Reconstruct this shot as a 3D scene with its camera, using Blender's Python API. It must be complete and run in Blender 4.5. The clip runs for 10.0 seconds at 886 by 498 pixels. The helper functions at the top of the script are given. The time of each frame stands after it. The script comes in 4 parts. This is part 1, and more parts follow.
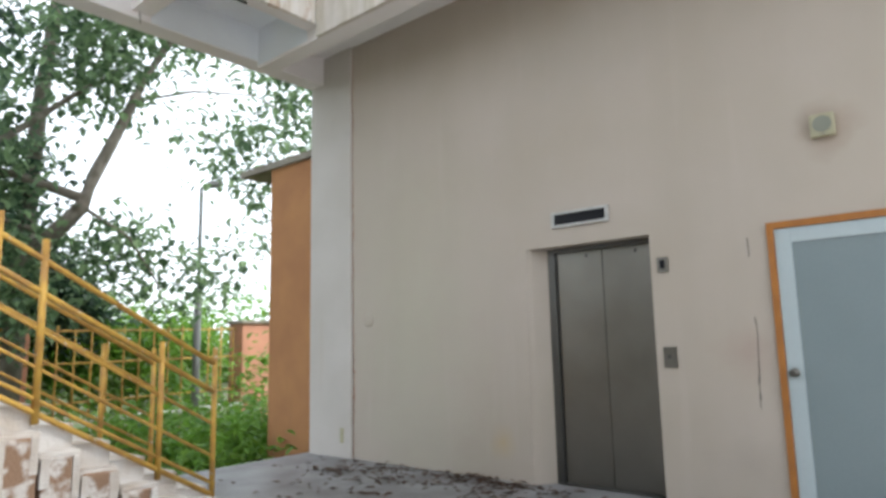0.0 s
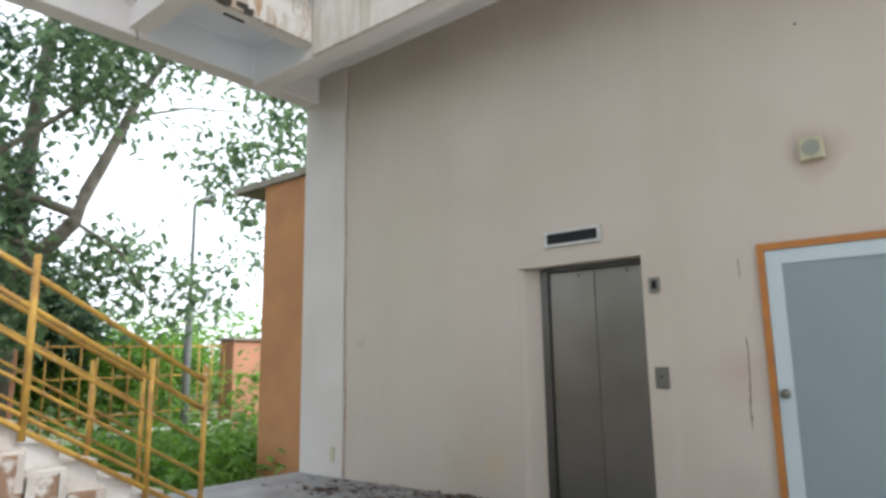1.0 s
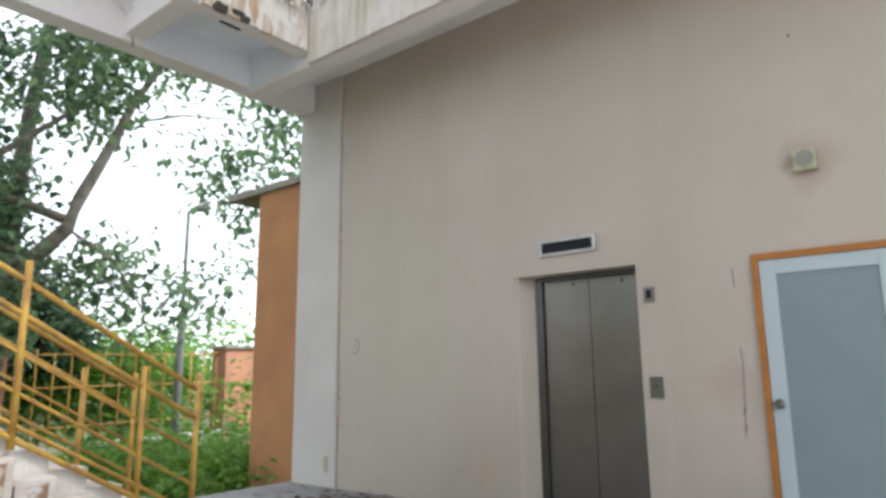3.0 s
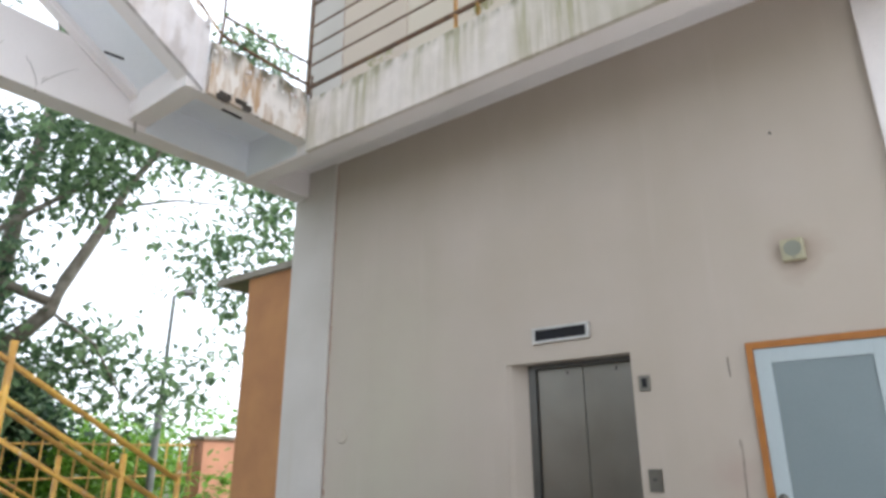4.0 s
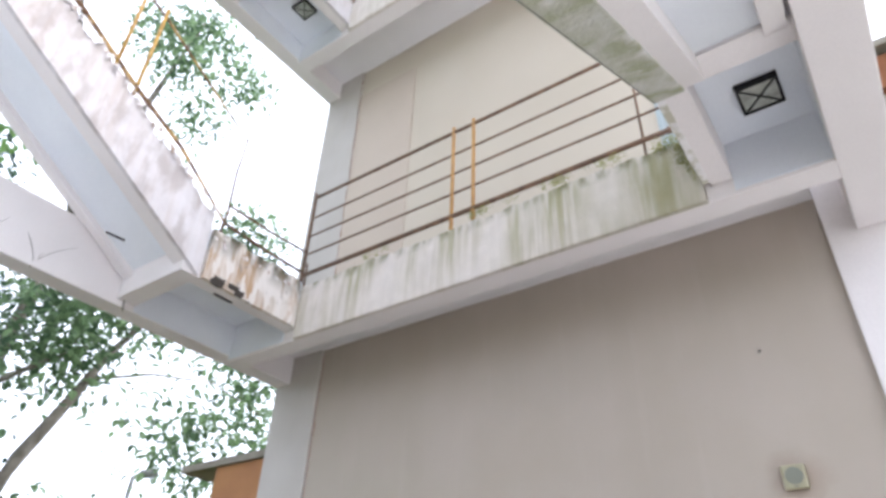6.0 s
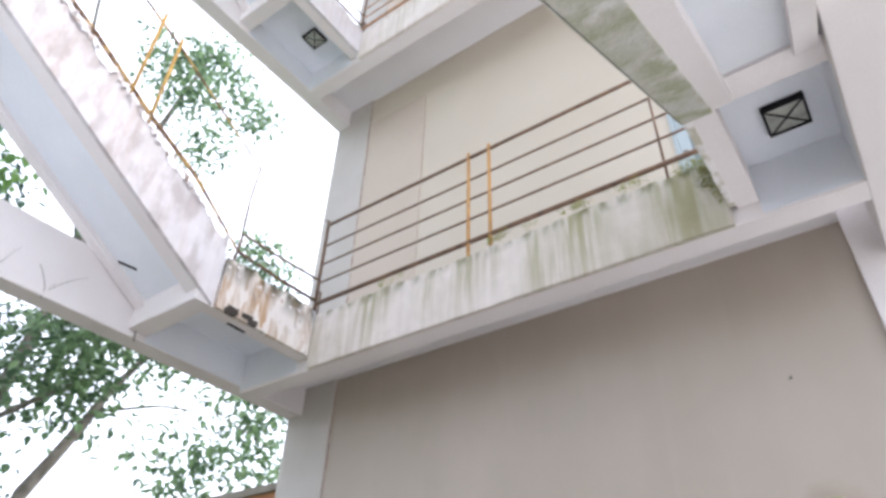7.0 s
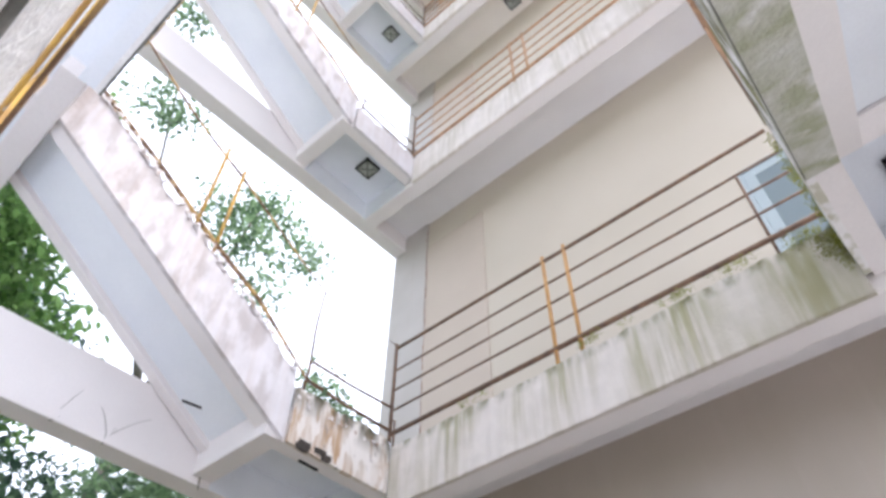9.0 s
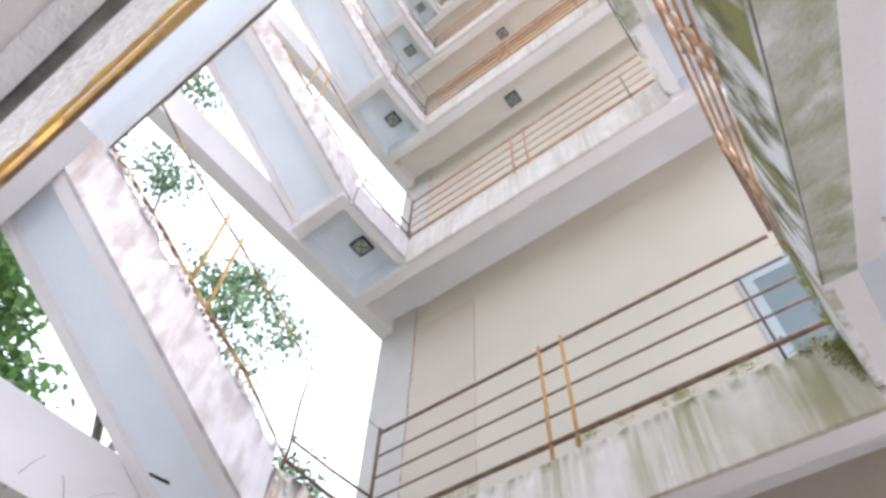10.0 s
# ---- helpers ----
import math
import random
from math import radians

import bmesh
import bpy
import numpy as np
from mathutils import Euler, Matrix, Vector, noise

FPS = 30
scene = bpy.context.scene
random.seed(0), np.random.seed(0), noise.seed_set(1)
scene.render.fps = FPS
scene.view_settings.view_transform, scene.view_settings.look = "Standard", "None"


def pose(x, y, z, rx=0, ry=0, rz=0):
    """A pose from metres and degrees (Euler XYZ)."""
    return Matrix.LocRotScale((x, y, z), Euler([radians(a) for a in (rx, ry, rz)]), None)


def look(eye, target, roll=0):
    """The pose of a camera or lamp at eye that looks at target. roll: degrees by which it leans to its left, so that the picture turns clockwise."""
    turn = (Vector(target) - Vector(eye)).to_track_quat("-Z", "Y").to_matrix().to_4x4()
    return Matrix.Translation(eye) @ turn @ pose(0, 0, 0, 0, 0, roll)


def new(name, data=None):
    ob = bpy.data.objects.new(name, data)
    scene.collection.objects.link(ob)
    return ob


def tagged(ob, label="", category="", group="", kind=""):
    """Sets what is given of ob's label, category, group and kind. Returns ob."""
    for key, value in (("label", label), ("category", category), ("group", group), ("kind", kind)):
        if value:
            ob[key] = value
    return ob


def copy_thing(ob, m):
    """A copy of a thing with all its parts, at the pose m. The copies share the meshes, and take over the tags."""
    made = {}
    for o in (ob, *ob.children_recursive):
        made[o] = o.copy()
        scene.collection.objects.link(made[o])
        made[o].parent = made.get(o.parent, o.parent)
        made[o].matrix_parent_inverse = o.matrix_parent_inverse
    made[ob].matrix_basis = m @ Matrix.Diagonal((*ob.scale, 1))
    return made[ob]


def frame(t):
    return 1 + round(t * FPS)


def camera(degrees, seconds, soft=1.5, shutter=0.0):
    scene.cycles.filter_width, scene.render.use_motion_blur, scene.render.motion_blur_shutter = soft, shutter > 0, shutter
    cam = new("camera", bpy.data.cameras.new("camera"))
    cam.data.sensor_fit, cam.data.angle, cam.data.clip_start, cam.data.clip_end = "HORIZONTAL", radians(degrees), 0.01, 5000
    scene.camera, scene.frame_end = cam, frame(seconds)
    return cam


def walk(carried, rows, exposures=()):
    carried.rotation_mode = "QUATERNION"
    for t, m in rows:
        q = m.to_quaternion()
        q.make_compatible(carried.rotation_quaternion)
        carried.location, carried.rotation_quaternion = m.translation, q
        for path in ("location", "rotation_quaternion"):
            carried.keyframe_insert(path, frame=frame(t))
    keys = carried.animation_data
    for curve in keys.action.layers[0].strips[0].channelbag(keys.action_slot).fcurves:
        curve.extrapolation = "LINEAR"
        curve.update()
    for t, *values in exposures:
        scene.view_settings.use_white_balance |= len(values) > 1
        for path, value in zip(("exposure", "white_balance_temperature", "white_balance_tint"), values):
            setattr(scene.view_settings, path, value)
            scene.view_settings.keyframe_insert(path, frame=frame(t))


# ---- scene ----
cam = camera(68.8, 10.0, soft=3.3)
PATH = [
    (0, (5.675, -5.06, 1.267), (4.396, -3.549, 1.553), -1.3),
    (0.5, (5.684, -5.064, 1.266), (4.412, -3.553, 1.582), -1.0),
    (1, (5.685, -5.07, 1.268), (4.429, -3.552, 1.609), -0.9),
    (1.5, (5.684, -5.065, 1.248), (4.435, -3.544, 1.602), -0.5),
    (2, (5.678, -5.071, 1.265), (4.435, -3.544, 1.616), -0.9),
    (3.3, (5.669, -5.069, 1.262), (4.434, -3.545, 1.653), -0.5),
    (3.5, (5.646, -5.08, 1.26), (4.425, -3.559, 1.702), -0.4),
    (4, (5.609, -5.112, 1.23), (4.451, -3.609, 1.865), -0.3),
    (4.5, (5.634, -5.088, 1.272), (4.551, -3.6, 2.055), 0.3),
    (5, (5.63, -5.115, 1.326), (4.58, -3.693, 2.262), 1.0),
    (5.5, (5.608, -5.139, 1.365), (4.606, -3.758, 2.409), 1.6),
    (5.7, (5.609, -5.141, 1.399), (4.62, -3.791, 2.493), 2.2),
    (6.8, (5.436, -5.182, 1.428), (4.466, -3.878, 2.594), 1.3),
    (7, (5.416, -5.168, 1.458), (4.456, -3.882, 2.652), 1.9),
    (7.5, (5.293, -5.128, 1.493), (4.275, -3.904, 2.703), 2.8),
    (7.8, (5.231, -5.127, 1.522), (4.174, -4.006, 2.797), -0.4),
    (8, (5.182, -5.052, 1.53), (4.15, -3.992, 2.875), -1.7),
    (8.5, (5.055, -4.991, 1.536), (4.083, -4.005, 2.979), -1.5),
    (9, (4.858, -4.974, 1.555), (3.966, -3.996, 3.055), 0.9),
    (9.5, (4.7, -5.001, 1.571), (3.915, -4.045, 3.142), 2.4),
    (10, (4.642, -5.012, 1.595), (3.932, -4.161, 3.261), 3.2),
]
walk(cam, [(t, look(e, g, r)) for t, e, g, r in PATH], [(0, 0.89, 6400, 8), (3.3, 0.90, 6350, 9), (5.5, 1.07, 6150, 13), (7.5, 1.12, 6120, 15), (10, 1.09, 6100, 16)])

# ---------------------------------------------------------------- light
world = bpy.data.worlds.new("sky")
scene.world = world
world.use_nodes = True
wn = world.node_tree
sky = wn.nodes.new("ShaderNodeTexSky")
sky.sky_type = "NISHITA"
sky.sun_disc = False
sky.sun_elevation = radians(55)
sky.sun_rotation = radians(67)
sky.air_density, sky.dust_density, sky.ozone_density = 1.0, 6.0, 1.0
mixc = wn.nodes.new("ShaderNodeMixRGB")
mixc.inputs[0].default_value = 0.75
mixc.inputs[2].default_value = (9.0, 9.5, 10.2, 1)
wn.links.new(sky.outputs[0], mixc.inputs[1])
wn.links.new(mixc.outputs[0], wn.nodes["Background"].inputs[0])
wn.nodes["Background"].inputs[1].default_value = 0.15
sun_data = bpy.data.lights.new("sun", "SUN")
sun_data.energy, sun_data.angle, sun_data.color = 1.7, radians(20), (1.0, 0.96, 0.9)
sun = new("sun", sun_data)
sun.matrix_world = look((12, 5, 16), (0, 0, 0))

# ---------------------------------------------------------------- materials
def mat(name, base, rough=0.8, metal=0.0, second=None, scale=3.0, bump=0.0, fine=60.0, streaks=None, spec=0.4, contrast=(0.35, 0.7)):
    """Base colour mottled with a second colour, a fine grain, optional vertical streaks, and bump."""
    m = bpy.data.materials.new(name)
    m.use_nodes = True
    nt = m.node_tree
    N, L = nt.nodes, nt.links
    b = N["Principled BSDF"]
    b.inputs["Roughness"].default_value, b.inputs["Metallic"].default_value = rough, metal
    b.inputs["Specular IOR Level"].default_value = spec
    geo = N.new("ShaderNodeNewGeometry")
    def ramp(sock, lo, hi):
        r = N.new("ShaderNodeMapRange")
        r.inputs[1].default_value, r.inputs[2].default_value = lo, hi
        L.new(sock, r.inputs[0])
        return r.outputs[0]
    def mix(fac, a, c):
        x = N.new("ShaderNodeMixRGB")
        if isinstance(fac, float):
            x.inputs[0].default_value = fac
        else:
            L.new(fac, x.inputs[0])
        for i, v in ((1, a), (2, c)):
            if isinstance(v, tuple):
                x.inputs[i].default_value = (*v[:3], 1)
            else:
                L.new(v, x.inputs[i])
        return x.outputs[0]
    def noise_tex(sc, detail=5.0, stretch=None):
        n = N.new("ShaderNodeTexNoise")
        n.inputs["Scale"].default_value, n.inputs["Detail"].default_value = sc, detail
        if stretch:
            mp = N.new("ShaderNodeMapping")
            mp.inputs["Scale"].default_value = stretch
            L.new(geo.outputs["Position"], mp.inputs[0])
            L.new(mp.outputs[0], n.inputs["Vector"])
        else:
            L.new(geo.outputs["Position"], n.inputs["Vector"])
        return n.outputs[0]
    second = second or tuple(c * 0.8 for c in base)
    col = mix(ramp(noise_tex(scale), *contrast), base, second)
    grain = noise_tex(fine, 3.0)
    col = mix(ramp(grain, 0.35, 3.2), col, tuple(c * 0.6 for c in base))
    if streaks:
        for colour, sx, lo, hi in streaks:
            col = mix(ramp(noise_tex(1.0, 4.0, (sx, sx, sx * 0.09)), lo, hi), col, colour)
    L.new(col, b.inputs["Base Color"])
    if bump:
        bp = N.new("ShaderNodeBump")
        bp.inputs["Strength"].default_value, bp.inputs["Distance"].default_value = bump, 0.02
        L.new(grain, bp.inputs["Height"])
        L.new(bp.outputs[0], b.inputs["Normal"])
    return m

WALL = mat("wall_plaster", (0.468, 0.413, 0.355), 0.85, second=(0.428, 0.376, 0.312), scale=0.9, bump=0.15, fine=120,
           streaks=[((0.405, 0.355, 0.295), 2.2, 0.5, 1.0), ((0.49, 0.44, 0.385), 6.0, 0.58, 1.1)])

def add_stains(m, spots):
    """Soft-edged stains (centre, radius, stretch in z, colour, strength) over a material's base colour."""
    N, L = m.node_tree.nodes, m.node_tree.links
    b = N["Principled BSDF"]
    col = b.inputs["Base Color"].links[0].from_socket
    geo = N.new("ShaderNodeNewGeometry")
    nz = N.new("ShaderNodeTexNoise")
    nz.inputs["Scale"].default_value, nz.inputs["Detail"].default_value = 4.0, 6.0
    L.new(geo.outputs["Position"], nz.inputs["Vector"])
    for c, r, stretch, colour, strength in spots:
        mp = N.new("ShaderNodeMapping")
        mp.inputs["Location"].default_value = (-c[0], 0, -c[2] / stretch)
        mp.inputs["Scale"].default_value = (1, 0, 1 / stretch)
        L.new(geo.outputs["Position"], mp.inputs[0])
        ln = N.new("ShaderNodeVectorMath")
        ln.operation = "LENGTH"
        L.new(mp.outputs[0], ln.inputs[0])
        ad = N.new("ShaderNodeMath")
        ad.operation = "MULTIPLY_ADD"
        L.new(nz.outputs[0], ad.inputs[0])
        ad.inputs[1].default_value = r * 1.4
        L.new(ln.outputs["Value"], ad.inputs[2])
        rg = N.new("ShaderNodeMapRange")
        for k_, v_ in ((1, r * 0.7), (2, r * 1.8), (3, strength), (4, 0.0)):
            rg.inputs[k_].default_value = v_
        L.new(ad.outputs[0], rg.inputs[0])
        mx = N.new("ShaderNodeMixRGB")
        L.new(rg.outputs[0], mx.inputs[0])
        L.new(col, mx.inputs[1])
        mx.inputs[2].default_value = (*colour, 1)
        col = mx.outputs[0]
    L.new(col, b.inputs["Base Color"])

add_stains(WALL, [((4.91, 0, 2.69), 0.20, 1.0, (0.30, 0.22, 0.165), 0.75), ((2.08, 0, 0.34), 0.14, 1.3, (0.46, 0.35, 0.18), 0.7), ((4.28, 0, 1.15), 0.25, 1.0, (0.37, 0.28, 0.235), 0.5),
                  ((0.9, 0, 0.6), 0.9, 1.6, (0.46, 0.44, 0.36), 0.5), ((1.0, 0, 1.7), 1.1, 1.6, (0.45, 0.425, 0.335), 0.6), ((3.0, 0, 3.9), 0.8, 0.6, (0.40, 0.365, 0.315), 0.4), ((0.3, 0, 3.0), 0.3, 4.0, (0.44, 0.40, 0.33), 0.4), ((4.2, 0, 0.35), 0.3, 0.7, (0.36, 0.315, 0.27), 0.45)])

COLUMN = mat("pale_column_plaster", (0.545, 0.515, 0.48), 0.85, second=(0.48, 0.45, 0.41), scale=1.2, bump=0.15, fine=120, streaks=[((0.46, 0.42, 0.36), 5.0, 0.62, 0.9)])
CREAM = mat("cream_plaster", (0.58, 0.525, 0.435), 0.85, second=(0.54, 0.485, 0.395), scale=0.7, bump=0.15, fine=120)
# Warm bounced light on the upper walls is put into this tan plaster colour.
WARM_BOUNCE = mat("warm_bounce_plaster", (0.66, 0.47, 0.31), 0.85, second=(0.60, 0.42, 0.28), scale=0.7, bump=0.15, fine=120)
SOFFIT = mat("pale_blue_soffit_paint", (0.79, 0.82, 0.86), 0.8, second=(0.73, 0.76, 0.81), scale=1.5, bump=0.1)
# Creamier soffit colour, used from the third level up.
SOFFIT_WARM = mat("cream_upper_soffit", (0.84, 0.79, 0.72), 0.8, second=(0.78, 0.73, 0.66), scale=1.5, bump=0.1)
SOFFIT_PALE = mat("pale_soffit_paint", (0.82, 0.80, 0.80), 0.8, second=(0.77, 0.75, 0.755), scale=1.5, bump=0.1)
BEAM = mat("beam_plaster", (0.80, 0.76, 0.75), 0.85, second=(0.74, 0.70, 0.69), scale=1.3, bump=0.05)
def add_chips(m, colour, scale):
    """Small patches of another colour where paint has worn through."""
    N, L = m.node_tree.nodes, m.node_tree.links
    b = N["Principled BSDF"]
    col = b.inputs["Base Color"].links[0].from_socket
    geo, nz, rg, mx = N.new("ShaderNodeNewGeometry"), N.new("ShaderNodeTexNoise"), N.new("ShaderNodeMapRange"), N.new("ShaderNodeMixRGB")
    nz.inputs["Scale"].default_value, nz.inputs["Detail"].default_value = scale, 4.0
    L.new(geo.outputs["Position"], nz.inputs["Vector"])
    rg.inputs[1].default_value, rg.inputs[2].default_value = 0.67, 0.71
    L.new(nz.outputs[0], rg.inputs[0])
    L.new(rg.outputs[0], mx.inputs[0])
    L.new(col, mx.inputs[1])
    mx.inputs[2].default_value = (*colour, 1)
    L.new(mx.outputs[0], b.inputs["Base Color"])

def fascia_mat(name, base, dirt, moss, mossiness, rust=0.0, along=0.0, edge=(0.38, 0.66), streak=(13.0, 0.9, 0.41, 0.62)):
    """Plaster fascia with streaks that run down from its top edge; object space, z = 0 at the top."""
    m = bpy.data.materials.new(name)
    m.use_nodes = True
    N, L = m.node_tree.nodes, m.node_tree.links
    b = N["Principled BSDF"]
    b.inputs["Roughness"].default_value = 0.9
    tc = N.new("ShaderNodeTexCoord")
    sep = N.new("ShaderNodeSeparateXYZ")
    L.new(tc.outputs["Object"], sep.inputs[0])
    def ntex(stretch, detail=5.0):
        mp, n = N.new("ShaderNodeMapping"), N.new("ShaderNodeTexNoise")
        mp.inputs["Scale"].default_value = stretch
        n.inputs["Scale"].default_value, n.inputs["Detail"].default_value = 1.0, detail
        L.new(tc.outputs["Object"], mp.inputs[0])
        L.new(mp.outputs[0], n.inputs["Vector"])
        return n.outputs[0]
    def rng(sock, a, c, lo=0.0, hi=1.0):
        r = N.new("ShaderNodeMapRange")
        for i, v in enumerate((a, c, lo, hi)):
            r.inputs[i + 1].default_value = v
        L.new(sock, r.inputs[0])
        return r.outputs[0]
    def op(kind, a, c):
        q = N.new("ShaderNodeMath")
        q.operation = kind
        q.use_clamp = True
        for i, v in enumerate((a, c)):
            if isinstance(v, float):
                q.inputs[i].default_value = v
            else:
                L.new(v, q.inputs[i])
        return q.outputs[0]
    def mix(fac, a, c):
        x = N.new("ShaderNodeMixRGB")
        L.new(fac, x.inputs[0])
        for i, v in ((1, a), (2, c)):
            if isinstance(v, tuple):
                x.inputs[i].default_value = (*v, 1)
            else:
                L.new(v, x.inputs[i])
        return x.outputs[0]
    top = rng(sep.outputs[2], -0.62, 0.0, 0.0, 1.0)
    wide = rng(ntex((1.8, 1.8, 0.5)), *edge)
    thin = rng(ntex((streak[0], streak[0], streak[1])), streak[2], streak[3])
    blot = rng(ntex((5.0, 5.0, 5.0)), 0.35, 0.7)
    fine = ntex((60.0, 60.0, 60.0), 3.0)
    col = mix(blot, base, tuple(c * 0.88 for c in base))
    col = mix(op("MULTIPLY", op("MULTIPLY", wide, thin), 0.6), col, dirt)
    g = op("MULTIPLY", wide, op("ADD", thin, 0.25))
    g = op("MULTIPLY", g, op("ADD", op("MULTIPLY", top, 0.9), 0.25))
    if along:
        end = op("MULTIPLY", rng(sep.outputs[0], 2.2, 4.3), rng(ntex((4.0, 4.0, 0.8)), 0.32, 0.6))
        g = op("ADD", op("MULTIPLY", g, 0.6), op("MULTIPLY", end, along))
    col = mix(op("MULTIPLY", g, mossiness), col, moss)
    crest = op("MULTIPLY", rng(sep.outputs[2], -0.13, 0.0), rng(ntex((7.0, 7.0, 3.0)), 0.45, 0.62))
    col = mix(op("MULTIPLY", crest, mossiness), col, tuple(c * 0.55 for c in moss))
    if rust:
        col = mix(op("MULTIPLY", op("MULTIPLY", rng(ntex((3.0, 3.0, 1.2)), 0.45, 0.58), op("ADD", thin, 0.35)), rust), col, (0.42, 0.25, 0.12))
    if rust > 0.5:
        col = mix(op("MULTIPLY", rng(ntex((7.0, 7.0, 2.2)), 0.50, 0.54), 0.9), col, (0.74, 0.70, 0.66))
        col = mix(op("MULTIPLY", rng(ntex((9.0, 9.0, 6.0)), 0.62, 0.66), 0.8), col, (0.30, 0.27, 0.25))
        col = mix(op("MULTIPLY", rng(sep.outputs[2], -0.30, -0.02), rng(ntex((6.0, 6.0, 2.0)), 0.42, 0.56)), col, (0.085, 0.08, 0.05))
    L.new(col, b.inputs["Base Color"])
    bp = N.new("ShaderNodeBump")
    bp.inputs["Strength"].default_value, bp.inputs["Distance"].default_value = 0.3, 0.015
    L.new(op("ADD", fine, blot), bp.inputs["Height"])
    L.new(bp.outputs[0], b.inputs["Normal"])
    return m

FASCIA = fascia_mat("mossy_fascia", (0.655, 0.605, 0.56), (0.42, 0.37, 0.28), (0.20, 0.205, 0.06), 0.95, 0.0, 0.45, (0.44, 0.62))
FASCIA_CLEAN = fascia_mat("weathered_fascia", (0.72, 0.67, 0.62), (0.50, 0.45, 0.38), (0.30, 0.28, 0.16), 0.35)
FASCIA_RUST = fascia_mat("rust_stained_fascia", (0.74, 0.69, 0.64), (0.50, 0.40, 0.31), (0.24, 0.21, 0.12), 0.5, 0.85)
MOSSY = mat("mossy_concrete", (0.56, 0.56, 0.51), 0.95, second=(0.36, 0.37, 0.25), contrast=(0.38, 0.64), scale=5.0, bump=0.7, fine=40, streaks=[((0.70, 0.69, 0.67), 7.0, 0.58, 0.75)])
FASCIA_RIGHT = fascia_mat("streaked_flight_fascia", (0.84, 0.82, 0.82), (0.50, 0.47, 0.36), (0.24, 0.235, 0.08), 1.0, 0.0, 0.0, (0.47, 0.53), (4.5, 0.35, 0.47, 0.53))
FASCIA_FLIGHT = fascia_mat("whitewashed_flight_fascia", (0.68, 0.655, 0.67), (0.60, 0.57, 0.575), (0.44, 0.34, 0.28), 0.4, 0.07)
FASCIA_NEAR = mat("cracked_whitewash", (0.84, 0.83, 0.83), 0.9, second=(0.72, 0.70, 0.69), scale=4.0, bump=0.7, fine=30, streaks=[((0.40, 0.37, 0.33), 9.0, 0.64, 0.9)])
YELLOW = mat("yellow_rail_paint", (0.56, 0.34, 0.07), 0.5, second=(0.38, 0.21, 0.06), scale=7.0, bump=0.2, contrast=(0.42, 0.62))
add_chips(YELLOW, (0.55, 0.48, 0.36), 14.0)
PEELING = mat("peeling_yellow_paint", (0.50, 0.32, 0.12), 0.7, second=(0.16, 0.09, 0.05), scale=5.0, bump=0.4, contrast=(0.44, 0.54))
add_chips(PEELING, (0.62, 0.50, 0.28), 9.0)
RUSTY = mat("rusty_rail_paint", (0.19, 0.11, 0.065), 0.7, second=(0.09, 0.055, 0.04), scale=14.0, bump=0.3)
FLOOR = mat("grey_cement_floor", (0.30, 0.30, 0.31), 0.5, second=(0.15, 0.145, 0.145), scale=2.0, bump=0.3)
STEEL = mat("brushed_steel", (0.20, 0.195, 0.175), 0.34, 0.9, second=(0.155, 0.15, 0.13), scale=1.5, streaks=[((0.18, 0.17, 0.155), 14.0, 0.58, 1.3)])
STEEL2 = mat("dark_steel", (0.11, 0.11, 0.105), 0.4, 0.8)
BLACK = mat("black_plastic", (0.012, 0.012, 0.015), 0.5, spec=0.15)
BEZEL = mat("satin_metal", (0.40, 0.40, 0.385), 0.45, 0.3, second=(0.55, 0.55, 0.53), scale=20.0)
WHITEM = mat("white_metal", (0.72, 0.72, 0.70), 0.4)
DOORBLUE = mat("pale_blue_door_paint", (0.42, 0.485, 0.50), 0.5, second=(0.39, 0.455, 0.47), scale=1.5)
DOORGREY = mat("grey_blue_door_panel", (0.205, 0.25, 0.262), 0.5, second=(0.185, 0.228, 0.24), scale=1.5)
ORANGE = mat("orange_frame_paint", (0.38, 0.15, 0.03), 0.6, second=(0.30, 0.12, 0.03), scale=6.0)
ORWALL = mat("orange_wall_paint", (0.46, 0.23, 0.10), 0.85, second=(0.38, 0.18, 0.085), scale=2.0, bump=0.2, streaks=[((0.30, 0.17, 0.09), 4.0, 0.6, 0.85)])
SALMON = mat("salmon_pillar_paint", (0.60, 0.30, 0.20), 0.85, second=(0.48, 0.24, 0.16), scale=2.0)
CREAMPLASTIC = mat("cream_plastic", (0.44, 0.42, 0.29), 0.5, second=(0.36, 0.33, 0.22))
GREYMESH = mat("grey_speaker_mesh", (0.26, 0.27, 0.22), 0.7)
LAMPGLASS = mat("dusty_lamp_glass", (0.46, 0.48, 0.43), 0.4, second=(0.26, 0.27, 0.24), scale=12.0)
SOIL = mat("leafy_soil", (0.10, 0.09, 0.05), 0.95, second=(0.06, 0.10, 0.03), scale=1.2, bump=0.6, fine=20)
BARK = mat("bark", (0.27, 0.25, 0.215), 0.95, second=(0.14, 0.125, 0.10), scale=6.0, bump=0.7, fine=25)
STEPM = mat("worn_step_concrete", (0.70, 0.68, 0.66), 0.85, second=(0.50, 0.44, 0.38), scale=4.0, bump=0.4)
RISER = mat("whitewashed_brown_step", (0.30, 0.19, 0.125), 0.8, second=(0.66, 0.63, 0.60), scale=8.0, bump=0.5, contrast=(0.50, 0.62), streaks=[((0.24, 0.17, 0.12), 16.0, 0.62, 0.72)])
DIRT = mat("dark_damp_edge", (0.10, 0.10, 0.09), 0.95, second=(0.22, 0.21, 0.19), scale=14.0)
POLE = mat("galvanised_pole", (0.22, 0.23, 0.23), 0.6, 0.2)
